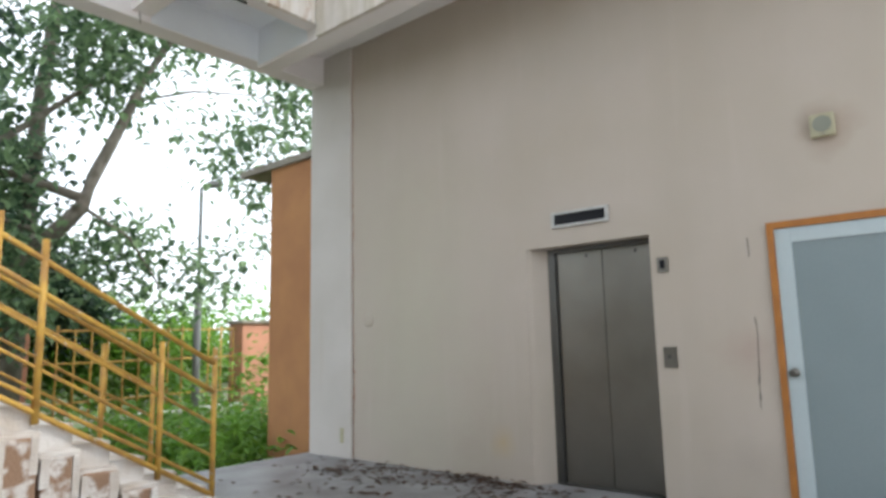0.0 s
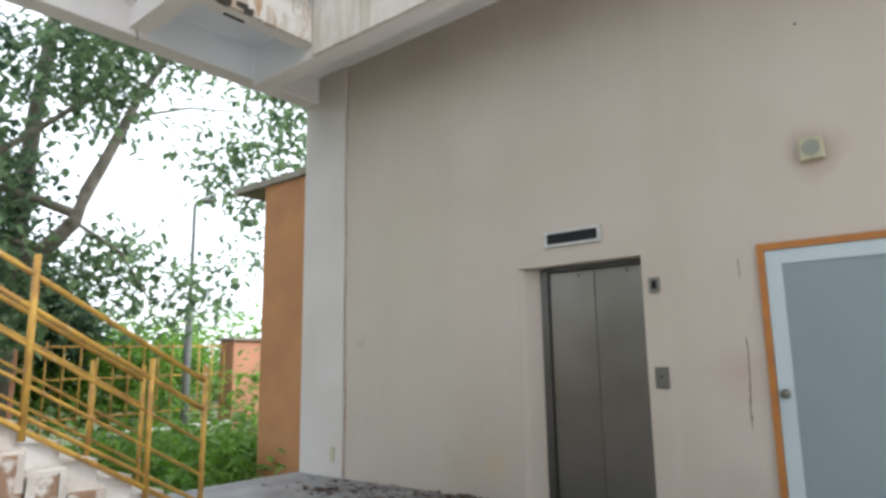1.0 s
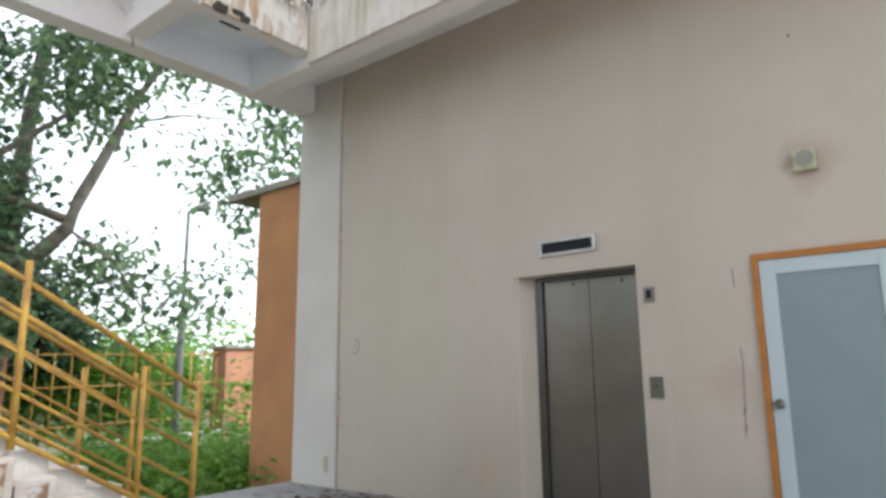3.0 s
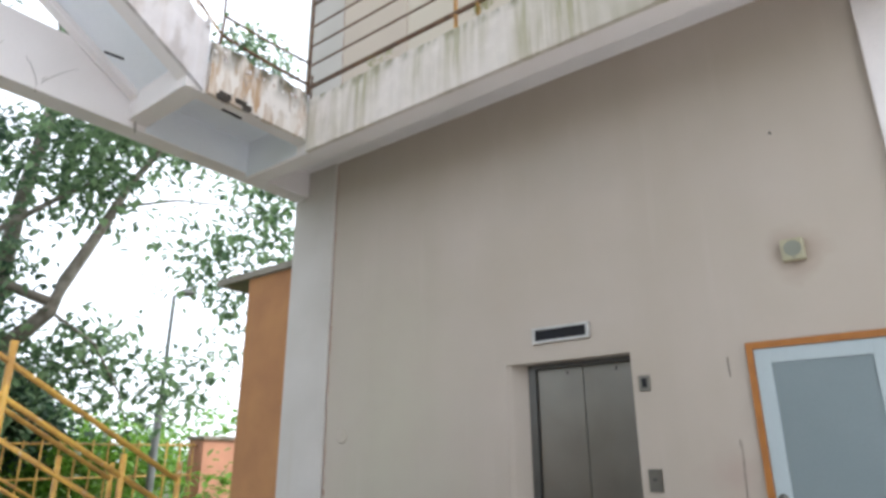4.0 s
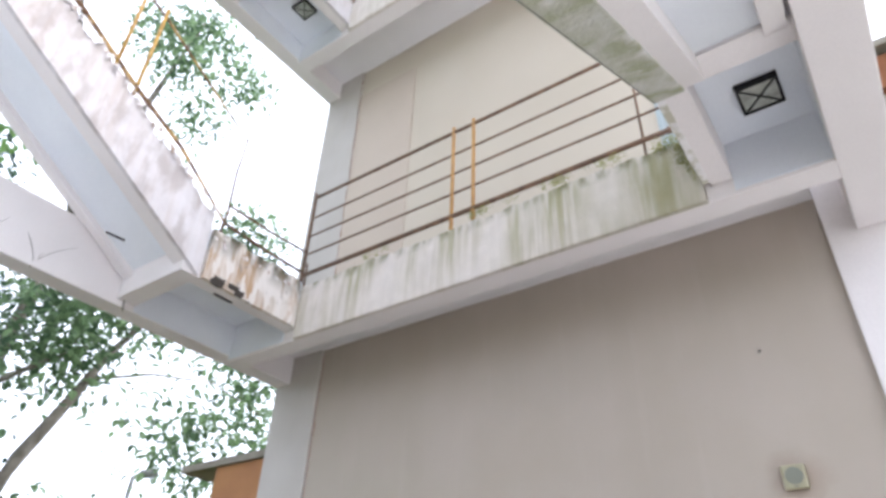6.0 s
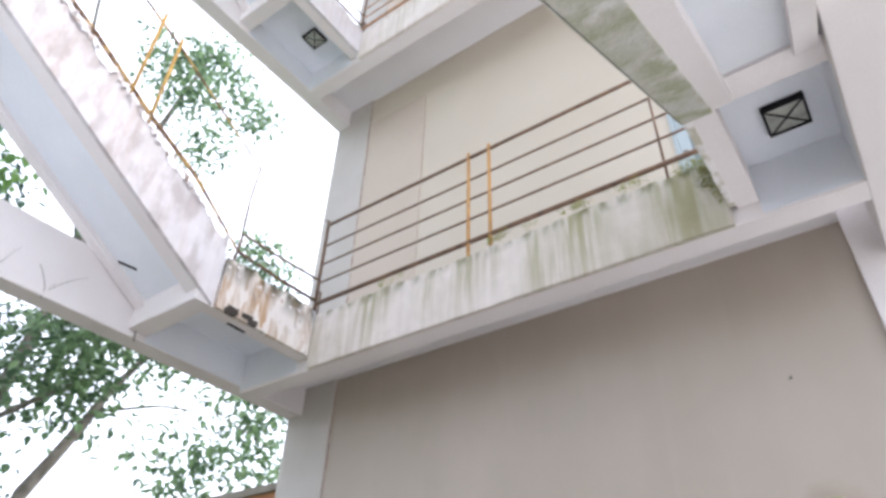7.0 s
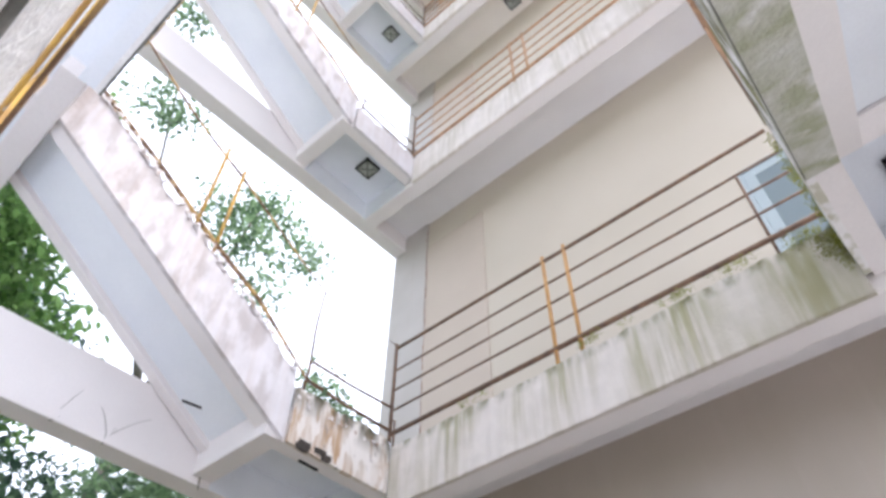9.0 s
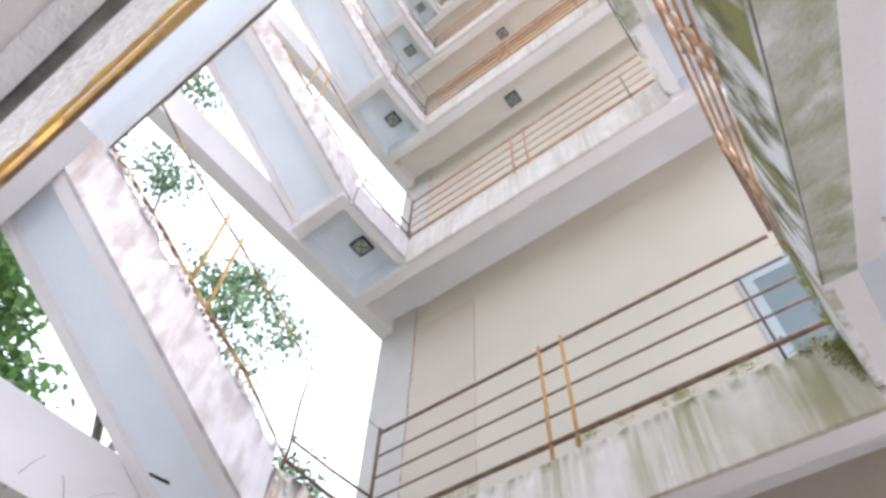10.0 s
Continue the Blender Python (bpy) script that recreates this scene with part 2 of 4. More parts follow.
ROOFM = mat("weathered_roof_slab", (0.34, 0.31, 0.26), 0.9, second=(0.20, 0.18, 0.15), scale=3.0, bump=0.4)

def leafmat(name, c1, c2):
    m = bpy.data.materials.new(name)
    m.use_nodes = True
    N, L = m.node_tree.nodes, m.node_tree.links
    b = N["Principled BSDF"]
    geo = N.new("ShaderNodeNewGeometry")
    x = N.new("ShaderNodeMixRGB")
    L.new(geo.outputs["Random Per Island"], x.inputs[0])
    x.inputs[1].default_value, x.inputs[2].default_value = (*c1, 1), (*c2, 1)
    L.new(x.outputs[0], b.inputs["Base Color"])
    b.inputs["Roughness"].default_value = 0.33
    tr = N.new("ShaderNodeBsdfTranslucent")
    L.new(x.outputs[0], tr.inputs[0])
    ms = N.new("ShaderNodeMixShader")
    ms.inputs[0].default_value = 0.5
    L.new(b.outputs[0], ms.inputs[1])
    L.new(tr.outputs[0], ms.inputs[2])
    L.new(ms.outputs[0], N["Material Output"].inputs[0])
    return m

LEAF = leafmat("tree_leaf", (0.08, 0.14, 0.085), (0.30, 0.44, 0.23))
# Dark foliage, with the shadowed mass behind the railing put into its colour.
LEAFDARK = leafmat("dark_shaded_leaf", (0.03, 0.06, 0.045), (0.10, 0.18, 0.10))
# Lighter leaf copy with a sunlit look put into its colour.
LEAFMID = leafmat("sunlit_tree_leaf", (0.08, 0.17, 0.05), (0.26, 0.44, 0.14))
LEAFBRIGHT = leafmat("bright_leaf", (0.10, 0.24, 0.03), (0.22, 0.40, 0.06))

# ---------------------------------------------------------------- mesh helpers
def mesh_of(name, bm, material):
    me = bpy.data.meshes.new(name)
    bm.to_mesh(me)
    bm.free()
    for mm in (material if isinstance(material, (list, tuple)) else [material]):
        me.materials.append(mm)
    return me

def part(name, bm, material, parent=None, label=""):
    ob = new(name, mesh_of(name, bm, material))
    if parent:
        ob.parent = parent
    if label:
        ob["label"] = label
    return ob

def thing(name, label, category, group="", kind=""):
    return tagged(new(name), label, category, group, kind)

def box(bm, x0, x1, y0, y1, z0, z1, bevel=0.0, mi=0):
    vs = [bm.verts.new(p) for p in ((x0, y0, z0), (x1, y0, z0), (x1, y1, z0), (x0, y1, z0), (x0, y0, z1), (x1, y0, z1), (x1, y1, z1), (x0, y1, z1))]
    fs = [bm.faces.new([vs[i] for i in f]) for f in ((3, 2, 1, 0), (4, 5, 6, 7), (0, 1, 5, 4), (1, 2, 6, 5), (2, 3, 7, 6), (3, 0, 4, 7))]
    for f in fs:
        f.material_index = mi
    if bevel:
        es = list({e for f in fs for e in f.edges})
        bmesh.ops.bevel(bm, geom=es, offset=bevel, segments=2, affect="EDGES", profile=0.6)
    return bm

def boxes(*rows, bevel=0.0):
    bm = bmesh.new()
    for r in rows:
        box(bm, *r, bevel=bevel)
    return bm

def tube(bm, pts, radii, sides=8):
    """A round bar along pts."""
    rings = []
    for i, p in enumerate(pts):
        p = Vector(p)
        d = (Vector(pts[min(i + 1, len(pts) - 1)]) - Vector(pts[max(i - 1, 0)])).normalized()
        a = d.orthogonal().normalized()
        if abs(d.z) < 0.9:
            a = d.cross(Vector((0, 0, 1))).normalized()
        c = d.cross(a)
        r = radii[i] if isinstance(radii, (list, tuple)) else radii
        rings.append([bm.verts.new(p + (a * math.cos(q) + c * math.sin(q)) * r) for q in [2 * math.pi * k / sides for k in range(sides)]])
    for u, v in zip(rings, rings[1:]):
        for k in range(sides):
            f = bm.faces.new((u[k], u[(k + 1) % sides], v[(k + 1) % sides], v[k]))
            f.smooth = True
    bm.faces.new(rings[0][::-1])
    bm.faces.new(rings[-1])
    return bm

def bar(name, p, q, r, material, parent, sides=8):
    return part(name, tube(bmesh.new(), [p, q], r, sides), material, parent)

def prism(bm, outline, x0, x1, mi=0):
    """An outline in the y-z plane drawn out from x0 to x1."""
    a = [bm.verts.new((x0, y, z)) for y, z in outline]
    b = [bm.verts.new((x1, y, z)) for y, z in outline]
    n = len(outline)
    fs = [bm.faces.new(a), bm.faces.new(b[::-1])]
    for i in range(n):
        fs.append(bm.faces.new((a[i], b[i], b[(i + 1) % n], a[(i + 1) % n])))
    for f in fs:
        f.material_index = mi
    bmesh.ops.recalc_face_normals(bm, faces=fs)
    return bm

def struct(name, bm, material, label="", category=""):
    return tagged(part(name, bm, material), label, category, kind="structure")

# ---------------------------------------------------------------- plan
H = 5.17            # storey height
LEVELS = 7
XL, XR = 0.61, 4.945   # well, left and right edges
YF = -1.05            # well, edge of the lift corridor
YK = -2.25            # where the flights leave the landings, left
YR = -2.05            # the same, right
YN = -5.14            # well, near edge
XO = -0.75            # outer face, left
XQ = 6.30             # outer face, right
SLOPE = 0.61
RISE_L = 1.66         # rise of a left flight
YL = -4.96            # where the left flights reach their half landings
RISE_N = 3.28         # height of the right half landings over the storey

# ---------------------------------------------------------------- ground storey and walls
TOP = H * LEVELS
struct("floor", boxes((XO - 0.05, XQ + 2, -9.5, 0.3, -0.25, 0.0)), FLOOR, "grey cement floor littered with dry leaves", "floor")

# Out-of-view pale sheet, added to bounce light up to soffits and wall top.
struct("floor_bounce", boxes((1.6, XQ + 1.7, -9.38, -2.2, 0.0, 0.006)), mat("pale_bounce_cement", (0.58, 0.57, 0.55), 0.7, second=(0.46, 0.45, 0.43), scale=1.5, bump=0.2), "unseen pale floor sheet added to bounce light upward", "floor")

def wall_with_holes(name, x0, x1, z0, z1, holes, material, y0=0.0, y1=0.22):
    """Wall on the plane y0 with rectangular holes (x0, x1, z0, z1), built from butted blocks."""
    bm = bmesh.new()
    xs = sorted({x0, x1, *[h[0] for h in holes], *[h[1] for h in holes]})
    zs = sorted({z0, z1, *[h[2] for h in holes], *[h[3] for h in holes]})
    for a, b in zip(xs, xs[1:]):
        for c, d in zip(zs, zs[1:]):
            if not any(h[0] <= a and b <= h[1] and h[2] <= c and d <= h[3] for h in holes):
                box(bm, a, b, y0, y1, c, d)
    bmesh.ops.remove_doubles(bm, verts=bm.verts, dist=1e-5)
    seen = {}
    for f in bm.faces:
        seen.setdefault(tuple(round(v, 4) for v in f.calc_center_median()), []).append(f)
    bmesh.ops.delete(bm, geom=[f for fs in seen.values() if len(fs) > 1 for f in fs], context="FACES_ONLY")
    return struct(name, bm, material)

LIFT = (2.40, 3.59, 0.0, 2.10)
DOOR = (4.478, 5.399, 0.0, 2.07)
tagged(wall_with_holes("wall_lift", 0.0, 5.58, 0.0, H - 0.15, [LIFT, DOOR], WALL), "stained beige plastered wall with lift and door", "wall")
for k in range(1, LEVELS):
    tagged(wall_with_holes("wall_upper_%d" % k, 0.0, 5.58, k * H, (k + 1) * H - 0.15, [(4.51, 5.43, k * H, k * H + 2.07)], CREAM if k < 3 else WARM_BOUNCE), "cream plastered corridor wall with a door", "wall")
struct("column_left", boxes((XO, 0.0, -0.03, 0.5, -0.2, TOP), bevel=0.01), COLUMN, "white plastered corner column", "column")
struct("column_right", boxes((5.58, 6.2, -0.06, 0.3, -0.2, TOP), bevel=0.01), BEAM, "white plastered column", "column")
struct("wall_back", boxes((XO, XQ, 1.6, 1.8, -0.2, TOP)), WALL, "plain wall behind the lift shaft", "wall")

# ---------------------------------------------------------------- one storey's concrete
def ragged(length, height, thick, seed, rough=0.03):
    """A fascia along +x from 0 to length, its top near z = 0 with a broken edge, its face at y = 0."""
    rnd = random.Random(seed)
    bm = bmesh.new()
    n = max(4, int(length / 0.06))
    rows = []
    dip = 0.0
    for i in range(n + 1):
        dip = 0.6 * dip + rnd.uniform(-rough, rough) if rnd.random() > 0.08 else -rnd.uniform(0, rough * 2)
        x = length * i / n
        face = rnd.uniform(-0.004, 0.004)
        rows.append([bm.verts.new(p) for p in ((x, face, -height), (x, face, -height * 0.5), (x, face + 0.006, dip - 0.01), (x, thick * 0.5, dip), (x, thick, dip - 0.01), (x, thick, -height))])
    for u, v in zip(rows, rows[1:]):
        for j in range(6):
            bm.faces.new((u[j], v[j], v[(j + 1) % 6], u[(j + 1) % 6]))
    bm.faces.new(rows[0][::-1])
    bm.faces.new(rows[-1])
    bmesh.ops.recalc_face_normals(bm, faces=bm.faces)
    return bm

def storey(k):
    z = k * H
    tag = lambda n, bm, m, lab, cat: struct("%s_%d" % (n, k), bm, m, lab, cat)
    # lift corridor: slab, edge beam and fascia
    tag("slab_corridor", boxes((XO, 5.58, YF + 0.27, 0.0, z - 0.29, z)), SOFFIT_PALE if k < 3 else SOFFIT_WARM, "pale painted corridor slab", "slab")
    f = tag("fascia_front", ragged(XR - XL, 0.65, 0.05, 10 + k, 0.012 if k == 1 else 0.006), FASCIA if k == 1 else FASCIA_CLEAN, "stained mossy concrete fascia of the corridor" if k == 1 else "weathered white concrete corridor fascia", "fascia")
    f.location = (XL, YF, z - 0.075)
    tag("beam_front", boxes((XO + 0.25, 5.79, YF + 0.052, YF + 0.27, z - 0.72, z - 0.085), bevel=0.008), BEAM, "white plastered corridor edge beam", "beam")
    # outer beams
    tag("beam_outer_left", boxes((XO, XO + 0.25, -7.0, -0.03, z - 0.645, z + 0.055), bevel=0.01), BEAM, "white plastered outer beam", "beam")
    tag("beam_outer_right", boxes((5.79, 6.12, -7.0, -0.06, z - 0.72, z), bevel=0.01), BEAM, "white plastered outer beam", "beam")
    # landings each side
    for n, a, b, e0, e1, yk in (("left", XO + 0.25, XL - 0.05, XL - 0.2, XL - 0.05, YK), ("right", XR + 0.05, 5.79, XR + 0.05, XR + 0.2, YR)):
        tag("slab_landing_" + n, boxes((a, b, yk - 0.2, YF + 0.05, z - 0.25, z - 0.002)), SOFFIT, "pale blue painted stair landing slab", "landing")
        bm = boxes((e0, e1, yk, YF + 0.05, z - 0.58, z - 0.25), (a, b, yk - 0.2, yk, z - 0.58, z - 0.25))
        tag("beam_landing_" + n, bm, BEAM, "white plastered landing beams", "beam")
        bm = ragged(YF - yk, 0.585, 0.05, 40 + k, 0.03)
        f = tag("fascia_landing_" + n, bm, (FASCIA_RUST if k == 1 else FASCIA_FLIGHT) if n == "left" else FASCIA_RIGHT, ("flaking rust-stained landing fascia" if k == 1 else "whitewashed landing fascia") if n == "left" else "mossy landing fascia", "fascia")
        f.matrix_world = Matrix.Translation((XL, YK, z)) @ pose(0, 0, 0, 0, 0, 90) if n == "left" else Matrix.Translation((XR, YF, z)) @ pose(0, 0, 0, 0, 0, -90)

def liners(k):
    z = k * H
    for n, a, b, xo0, xo1, yk in (("left", XO + 0.25, XL - 0.2, XO + 0.25, XO + 0.253, YK), ("right", XR + 0.2, 5.79, 5.787, 5.79, YR)):
        struct("trim_pocket_back_%s_%d" % (n, k), boxes((a, b, YF + 0.048, YF + 0.052, z - 0.69, z - 0.252)), SOFFIT, "pale blue paint inside the landing soffit pocket", "trim")
        struct("trim_pocket_side_%s_%d" % (n, k), boxes((xo0, xo1, yk, YF + 0.048, z - 0.64, z - 0.252)), SOFFIT, "pale blue paint inside the landing soffit pocket", "trim")

def stair_fascia(y0, z0, y1, z1, x, face, height, seed, material, parent, rough=0.025):
    """Ragged fascia that follows a flight; face +1 looks along +x."""
    bm = ragged(abs(y1 - y0), height, 0.05, seed, rough)
    sl = (z1 - z0) / abs(y1 - y0)
    for v in bm.verts:
        px, py, pz = v.co
        v.co = (x - face * py, y0 + (px if y1 > y0 else -px), z0 + sl * px + pz)
    bmesh.ops.recalc_face_normals(bm, faces=bm.faces)
    return part("fascia", bm, material, parent)

def flight(y0, y1, z0, z1, x0, x1, well, seed):
    """A straight flight from (y0, z0) to (y1, z1), with a stringer on the well side, a waist and an outer edge."""
    t = thing("stair_flight", "white plastered concrete stair flight with flaking stained fascia", "stairs", "stair flights", "structure")
    lo, hi = -0.60, 0.07
    s0, s1 = (x1 - 0.22, x1 - 0.05) if well > 0 else (x0 + 0.05, x0 + 0.19)
    if well < 0:
        part("inner_stringer", prism(bmesh.new(), [(y0, z0 + lo + 0.004), (y1, z1 + lo + 0.004), (y1, z1 + hi - 0.01), (y0, z0 + hi - 0.01)], x0 + 0.19, x0 + 0.32), BEAM, t)
    part("stringer", prism(bmesh.new(), [(y0, z0 + lo), (y1, z1 + lo), (y1, z1 + hi), (y0, z0 + hi)], s0, s1), BEAM if well > 0 else MOSSY, t)
    if well < 0:
        part("soffit_band", prism(bmesh.new(), [(y0, z0 + lo - 0.018), (y1, z1 + lo - 0.018), (y1, z1 + lo), (y0, z0 + lo)], x0 - 0.004, x0 + 0.19), MOSSY, t)
    e0, e1 = (x0, x0 + 0.12) if well > 0 else (x1 - 0.12, x1)
    part("outer_edge", prism(bmesh.new(), [(y0, z0 - 0.5), (y1, z1 - 0.5), (y1, z1 + hi), (y0, z0 + hi)], e0, e1), BEAM, t)
    w0, w1 = (x0 + 0.12, x1 - 0.22) if well > 0 else (x0 + 0.32, x1 - 0.12)
    part("waist", prism(bmesh.new(), [(y0, z0 - 0.42), (y1, z1 - 0.42), (y1, z1 - 0.2), (y0, z0 - 0.2)], w0, w1), SOFFIT, t)
    stair_fascia(y0, z0 + (0.11 if well > 0 else 0.08), y1, z1 + (0.11 if well > 0 else 0.08), x1 if well > 0 else x0, 1 if well > 0 else -1, 0.72 if well > 0 else 0.67, seed, FASCIA_FLIGHT if well > 0 else FASCIA_RIGHT, t, 0.045 if well > 0 else 0.025)
    if well < 0:
        part("drip_edge", tube(bmesh.new(), [(x0 + 0.004, y0, z0 + lo - 0.012), (x0 + 0.004, y1, z1 + lo - 0.012)], 0.006, 6), DIRT, t)
    n = 12
    dy, dz = (y1 - y0) / n, (z1 - z0) / n
    bm = bmesh.new()
    for i in range(n):
        a, b = sorted((y0 + i * dy, y0 + (i + 1) * dy))
        zt = z0 + (i + 1) * dz if dz > 0 else z0 + i * dz
        box(bm, w0 + 0.002, w1 - 0.002, a, b, min(z0 + i * dz, z0 + (i + 1) * dz) - 0.19, zt)
    part("steps", bm, STEPM, t)
    return t

def near_side(k):
    z = k * H
    za, zb = z + (RISE_L if k else 2.55), z + RISE_N
    yn = YL if k else YN
    yb = yn - 0.12 if k else yn + 0.02
    struct("landing_near_left_%d" % k, boxes((XO + 0.25, XL + 0.5, -7.0, yb, za - 0.30, za)), SOFFIT, "pale blue half landing slab", "landing")
    struct("beam_near_left_%d" % k, boxes((XO + 0.25, XL + 0.5, yb - 0.22, yb, za - 0.59, za - 0.3), (XL - 0.1, XL + 0.1, -7.0, yb - 0.22, za - 0.59, za - 0.3), bevel=0.01), BEAM, "white plastered half landing beam", "beam")
    struct("landing_near_right_%d" % k, boxes((XR - 0.5, 5.79, -7.0, YN + 0.02, zb - 0.30, zb)), SOFFIT, "pale blue half landing slab", "landing")
    struct("beam_near_right_%d" % k, boxes((XR - 0.5, 5.79, YN - 0.2, YN + 0.02, zb - 0.62, zb - 0.3)), BEAM, "white plastered half landing beam", "beam")
    t = thing("stair_flight", "short white plastered stair flight across the well's near side", "stairs", "stair flights", "structure")
    flip = Matrix(((0, 1, 0, 0), (1, 0, 0, 0), (0, 0, 1, 0), (0, 0, 0, 1)))
    xa, xb = XL + 0.5, XR - 0.5
    for nm, y0, y1, lo, hi, m in (("stringer", yn - 0.2, yn - 0.05, -0.60, 0.07, SOFFIT if k else BEAM), ("waist", -6.9, yn - 0.2, -0.42, -0.1, SOFFIT)):
        bm = prism(bmesh.new(), [(xa, za + lo), (xb, zb + lo), (xb, zb + hi), (xa, za + hi)], y0, y1)
        bm.transform(flip)
        bmesh.ops.recalc_face_normals(bm, faces=bm.faces)
        part(nm, bm, m, t)
    bm = ragged(xb - xa, 0.93, 0.05, 70 + k, 0.03)
    for v in bm.verts:
        v.co = (xa + v.co.x, yn - 0.01 - v.co.y, za + 0.32 + v.co.z + v.co.x * (zb - za) / (xb - xa))
    bmesh.ops.recalc_face_normals(bm, faces=bm.faces)
    part("fascia", bm, FASCIA_NEAR, t)
    part("drip_edge", tube(bmesh.new(), [(xa, yn - 0.004, za - 0.61), (xb, yn - 0.004, zb - 0.61)], 0.011, 6), DIRT, t)
    r = thing("railing", "flaking yellow flat-bar stair railing", "railing", "stairwell railings")
    bm = prism(bmesh.new(), [(xa, za + 0.36), (xb, zb + 0.36), (xb, zb + 0.43), (xa, za + 0.43)], yn + 0.012, yn + 0.026)
    bm.transform(flip)
    bmesh.ops.recalc_face_normals(bm, faces=bm.faces)
    part("flat_bar", bm, PEELING, r)
    for h, rad in ((1.05, 0.015), (0.6, 0.011)):
        bar("rail", (xa - 0.5, yn - 0.03, za + h), (xa, yn - 0.03, za + h), rad, YELLOW, r)
        bar("rail", (xa, yn - 0.03, za + h), (xb, yn - 0.03, zb + h), rad, YELLOW, r)
        bar("rail", (xb, yn - 0.03, zb + h), (xb + 0.5, yn - 0.03, zb + h), rad, YELLOW, r)
    for x in (xa, 0.5 * (xa + xb), xb):
        zz = za + (x - xa) * (zb - za) / (xb - xa)
        bar("post", (x, yn - 0.03, zz), (x, yn - 0.03, zz + 1.1), 0.022, YELLOW, r)

for k in range(1, LEVELS + 1):
    storey(k)
    liners(k)
for k in range(0, LEVELS):
    z = k * H
    if k:
        flight(YK - 0.04, YL - 0.12, z + 0.03, z + RISE_L + 0.073, XO + 0.27, XL, 1, 100 + k)
    flight(YR - 0.04, YN, z + H - 0.03, z + RISE_N, XR, 5.76, -1, 130 + k)
    near_side(k)
# Roof is out of view; its slab over the well is added to cut skylight.
struct("roof", boxes((XO - 0.5, XQ + 0.5, YF, 2.0, TOP, TOP + 0.3), (XO - 0.5, XL, -7.5, YF, TOP, TOP + 0.3), (XR, XQ + 0.5, -7.5, YF, TOP, TOP + 0.3), (XL, XR, -7.5, YF, TOP, TOP + 0.3)), SOFFIT, "unseen pale roof slab closing the stairwell from skylight", "roof")
# Unseen walls and ceiling behind the camera, added to keep low daylight out.
struct("wall_light_block", boxes((XO, 8.3, -9.6, -9.4, -0.2, 3.2), (8.1, 8.3, -9.4, -4.5, -0.2, 3.2)), COLUMN, "unseen plain walls added to block low daylight", "wall")
struct("ceiling_light_block", boxes((XO, 8.3, -9.4, -7.3, 3.2, 3.4)), SOFFIT, "unseen ceiling added to block daylight behind the camera", "ceiling")
for n, x in (("near_left", XO), ("near_right", 5.79)):
    struct("column_" + n, boxes((x, x + 0.4, -7.3, -7.0, -0.4, TOP), bevel=0.01), WALL, "white plastered column", "column")

# ---------------------------------------------------------------- ground flight
gf = thing("stair_flight", "worn concrete ground stair with whitewashed brown step ends", "stairs", "stair flights", "structure")
GS = 0.58
for i in range(12):
    y = -2.12 - i * 0.262
    zt = (i + 1) * 0.152
    bm = bmesh.new()
    box(bm, XO + 0.25, XL - 0.02, y - 0.262, y, max(0, zt - 0.4), zt, bevel=0.008)
    part("step", bm, STEPM, gf)
    bm = bmesh.new()
    rs = random.Random(300 + i)
    w = rs.uniform(0.17, 0.23)
    box(bm, XL - 0.02, XL + w, y - 0.255, y - 0.02, -0.02, max(0.04, zt - 0.2) + rs.uniform(-0.012, 0.012), bevel=0.018)
    for v in bm.verts:
        v.co += Vector((rs.uniform(-1, 1), rs.uniform(-1, 1), rs.uniform(-1, 1))) * 0.006
    part("step_end", bm, RISER, gf)
    bm = bmesh.new()
    zn = max(0.045, zt - 0.2)
    box(bm, XL - 0.02, XL + w - 0.03, y - 0.26, y, zn - 0.025, zn + 0.03, bevel=0.014)
    for v in bm.verts:
        v.co += Vector((rs.uniform(-1, 1), rs.uniform(-1, 1), rs.uniform(-1, 1))) * 0.007
    part("nosing", bm, STEPM, gf, "whitewashed worn nosing")
    for ya, yb in ((y - 0.262, y - 0.262 + rs.uniform(0.03, 0.055)), (y - rs.uniform(0.045, 0.075), y - 0.014)):
        bm = bmesh.new()
        n = 6
        for q in range(n):
            za, zb = zn * q / n, zn * (q + 1) / n
            if rs.random() < 0.85:
                box(bm, XL + w - 0.03, XL + w + rs.uniform(0.004, 0.010), ya + rs.uniform(-0.006, 0.006), yb + rs.uniform(-0.008, 0.008), za - 0.002, zb + 0.002)
        part("whitewash_edge", bm, STEPM, gf, "flaking whitewash along the step end")

def ground_rail(x, label):
    t = thing("railing", label, "railing", "ground stair railings")
    for i, y in enumerate((-2.10, -2.56, -3.43, -3.72, -4.9)):
        zz = max(0.0, (-2.12 - y) * GS) + (0.02 if i else 0.0)
        bar("post", (x, y, zz), (x, y, zz + (1.27 if i != 1 else 1.05)), 0.025 if i > 1 else 0.023, YELLOW, t, 12)
    for h, r in ((1.13, 0.021), (0.90, 0.021), (0.64, 0.013), (0.38, 0.013), (0.17, 0.015), (0.08, 0.02)):
        bar("rail", (x, -2.10, h), (x, -5.2, h + 3.1 * GS), r, YELLOW, t, 12)
    return t

ground_rail(XL + 0.02, "yellow painted tubular steel stair railing with chipped paint")
ground_rail(XO + 0.3, "yellow painted tubular steel railing on the stair's outer side")
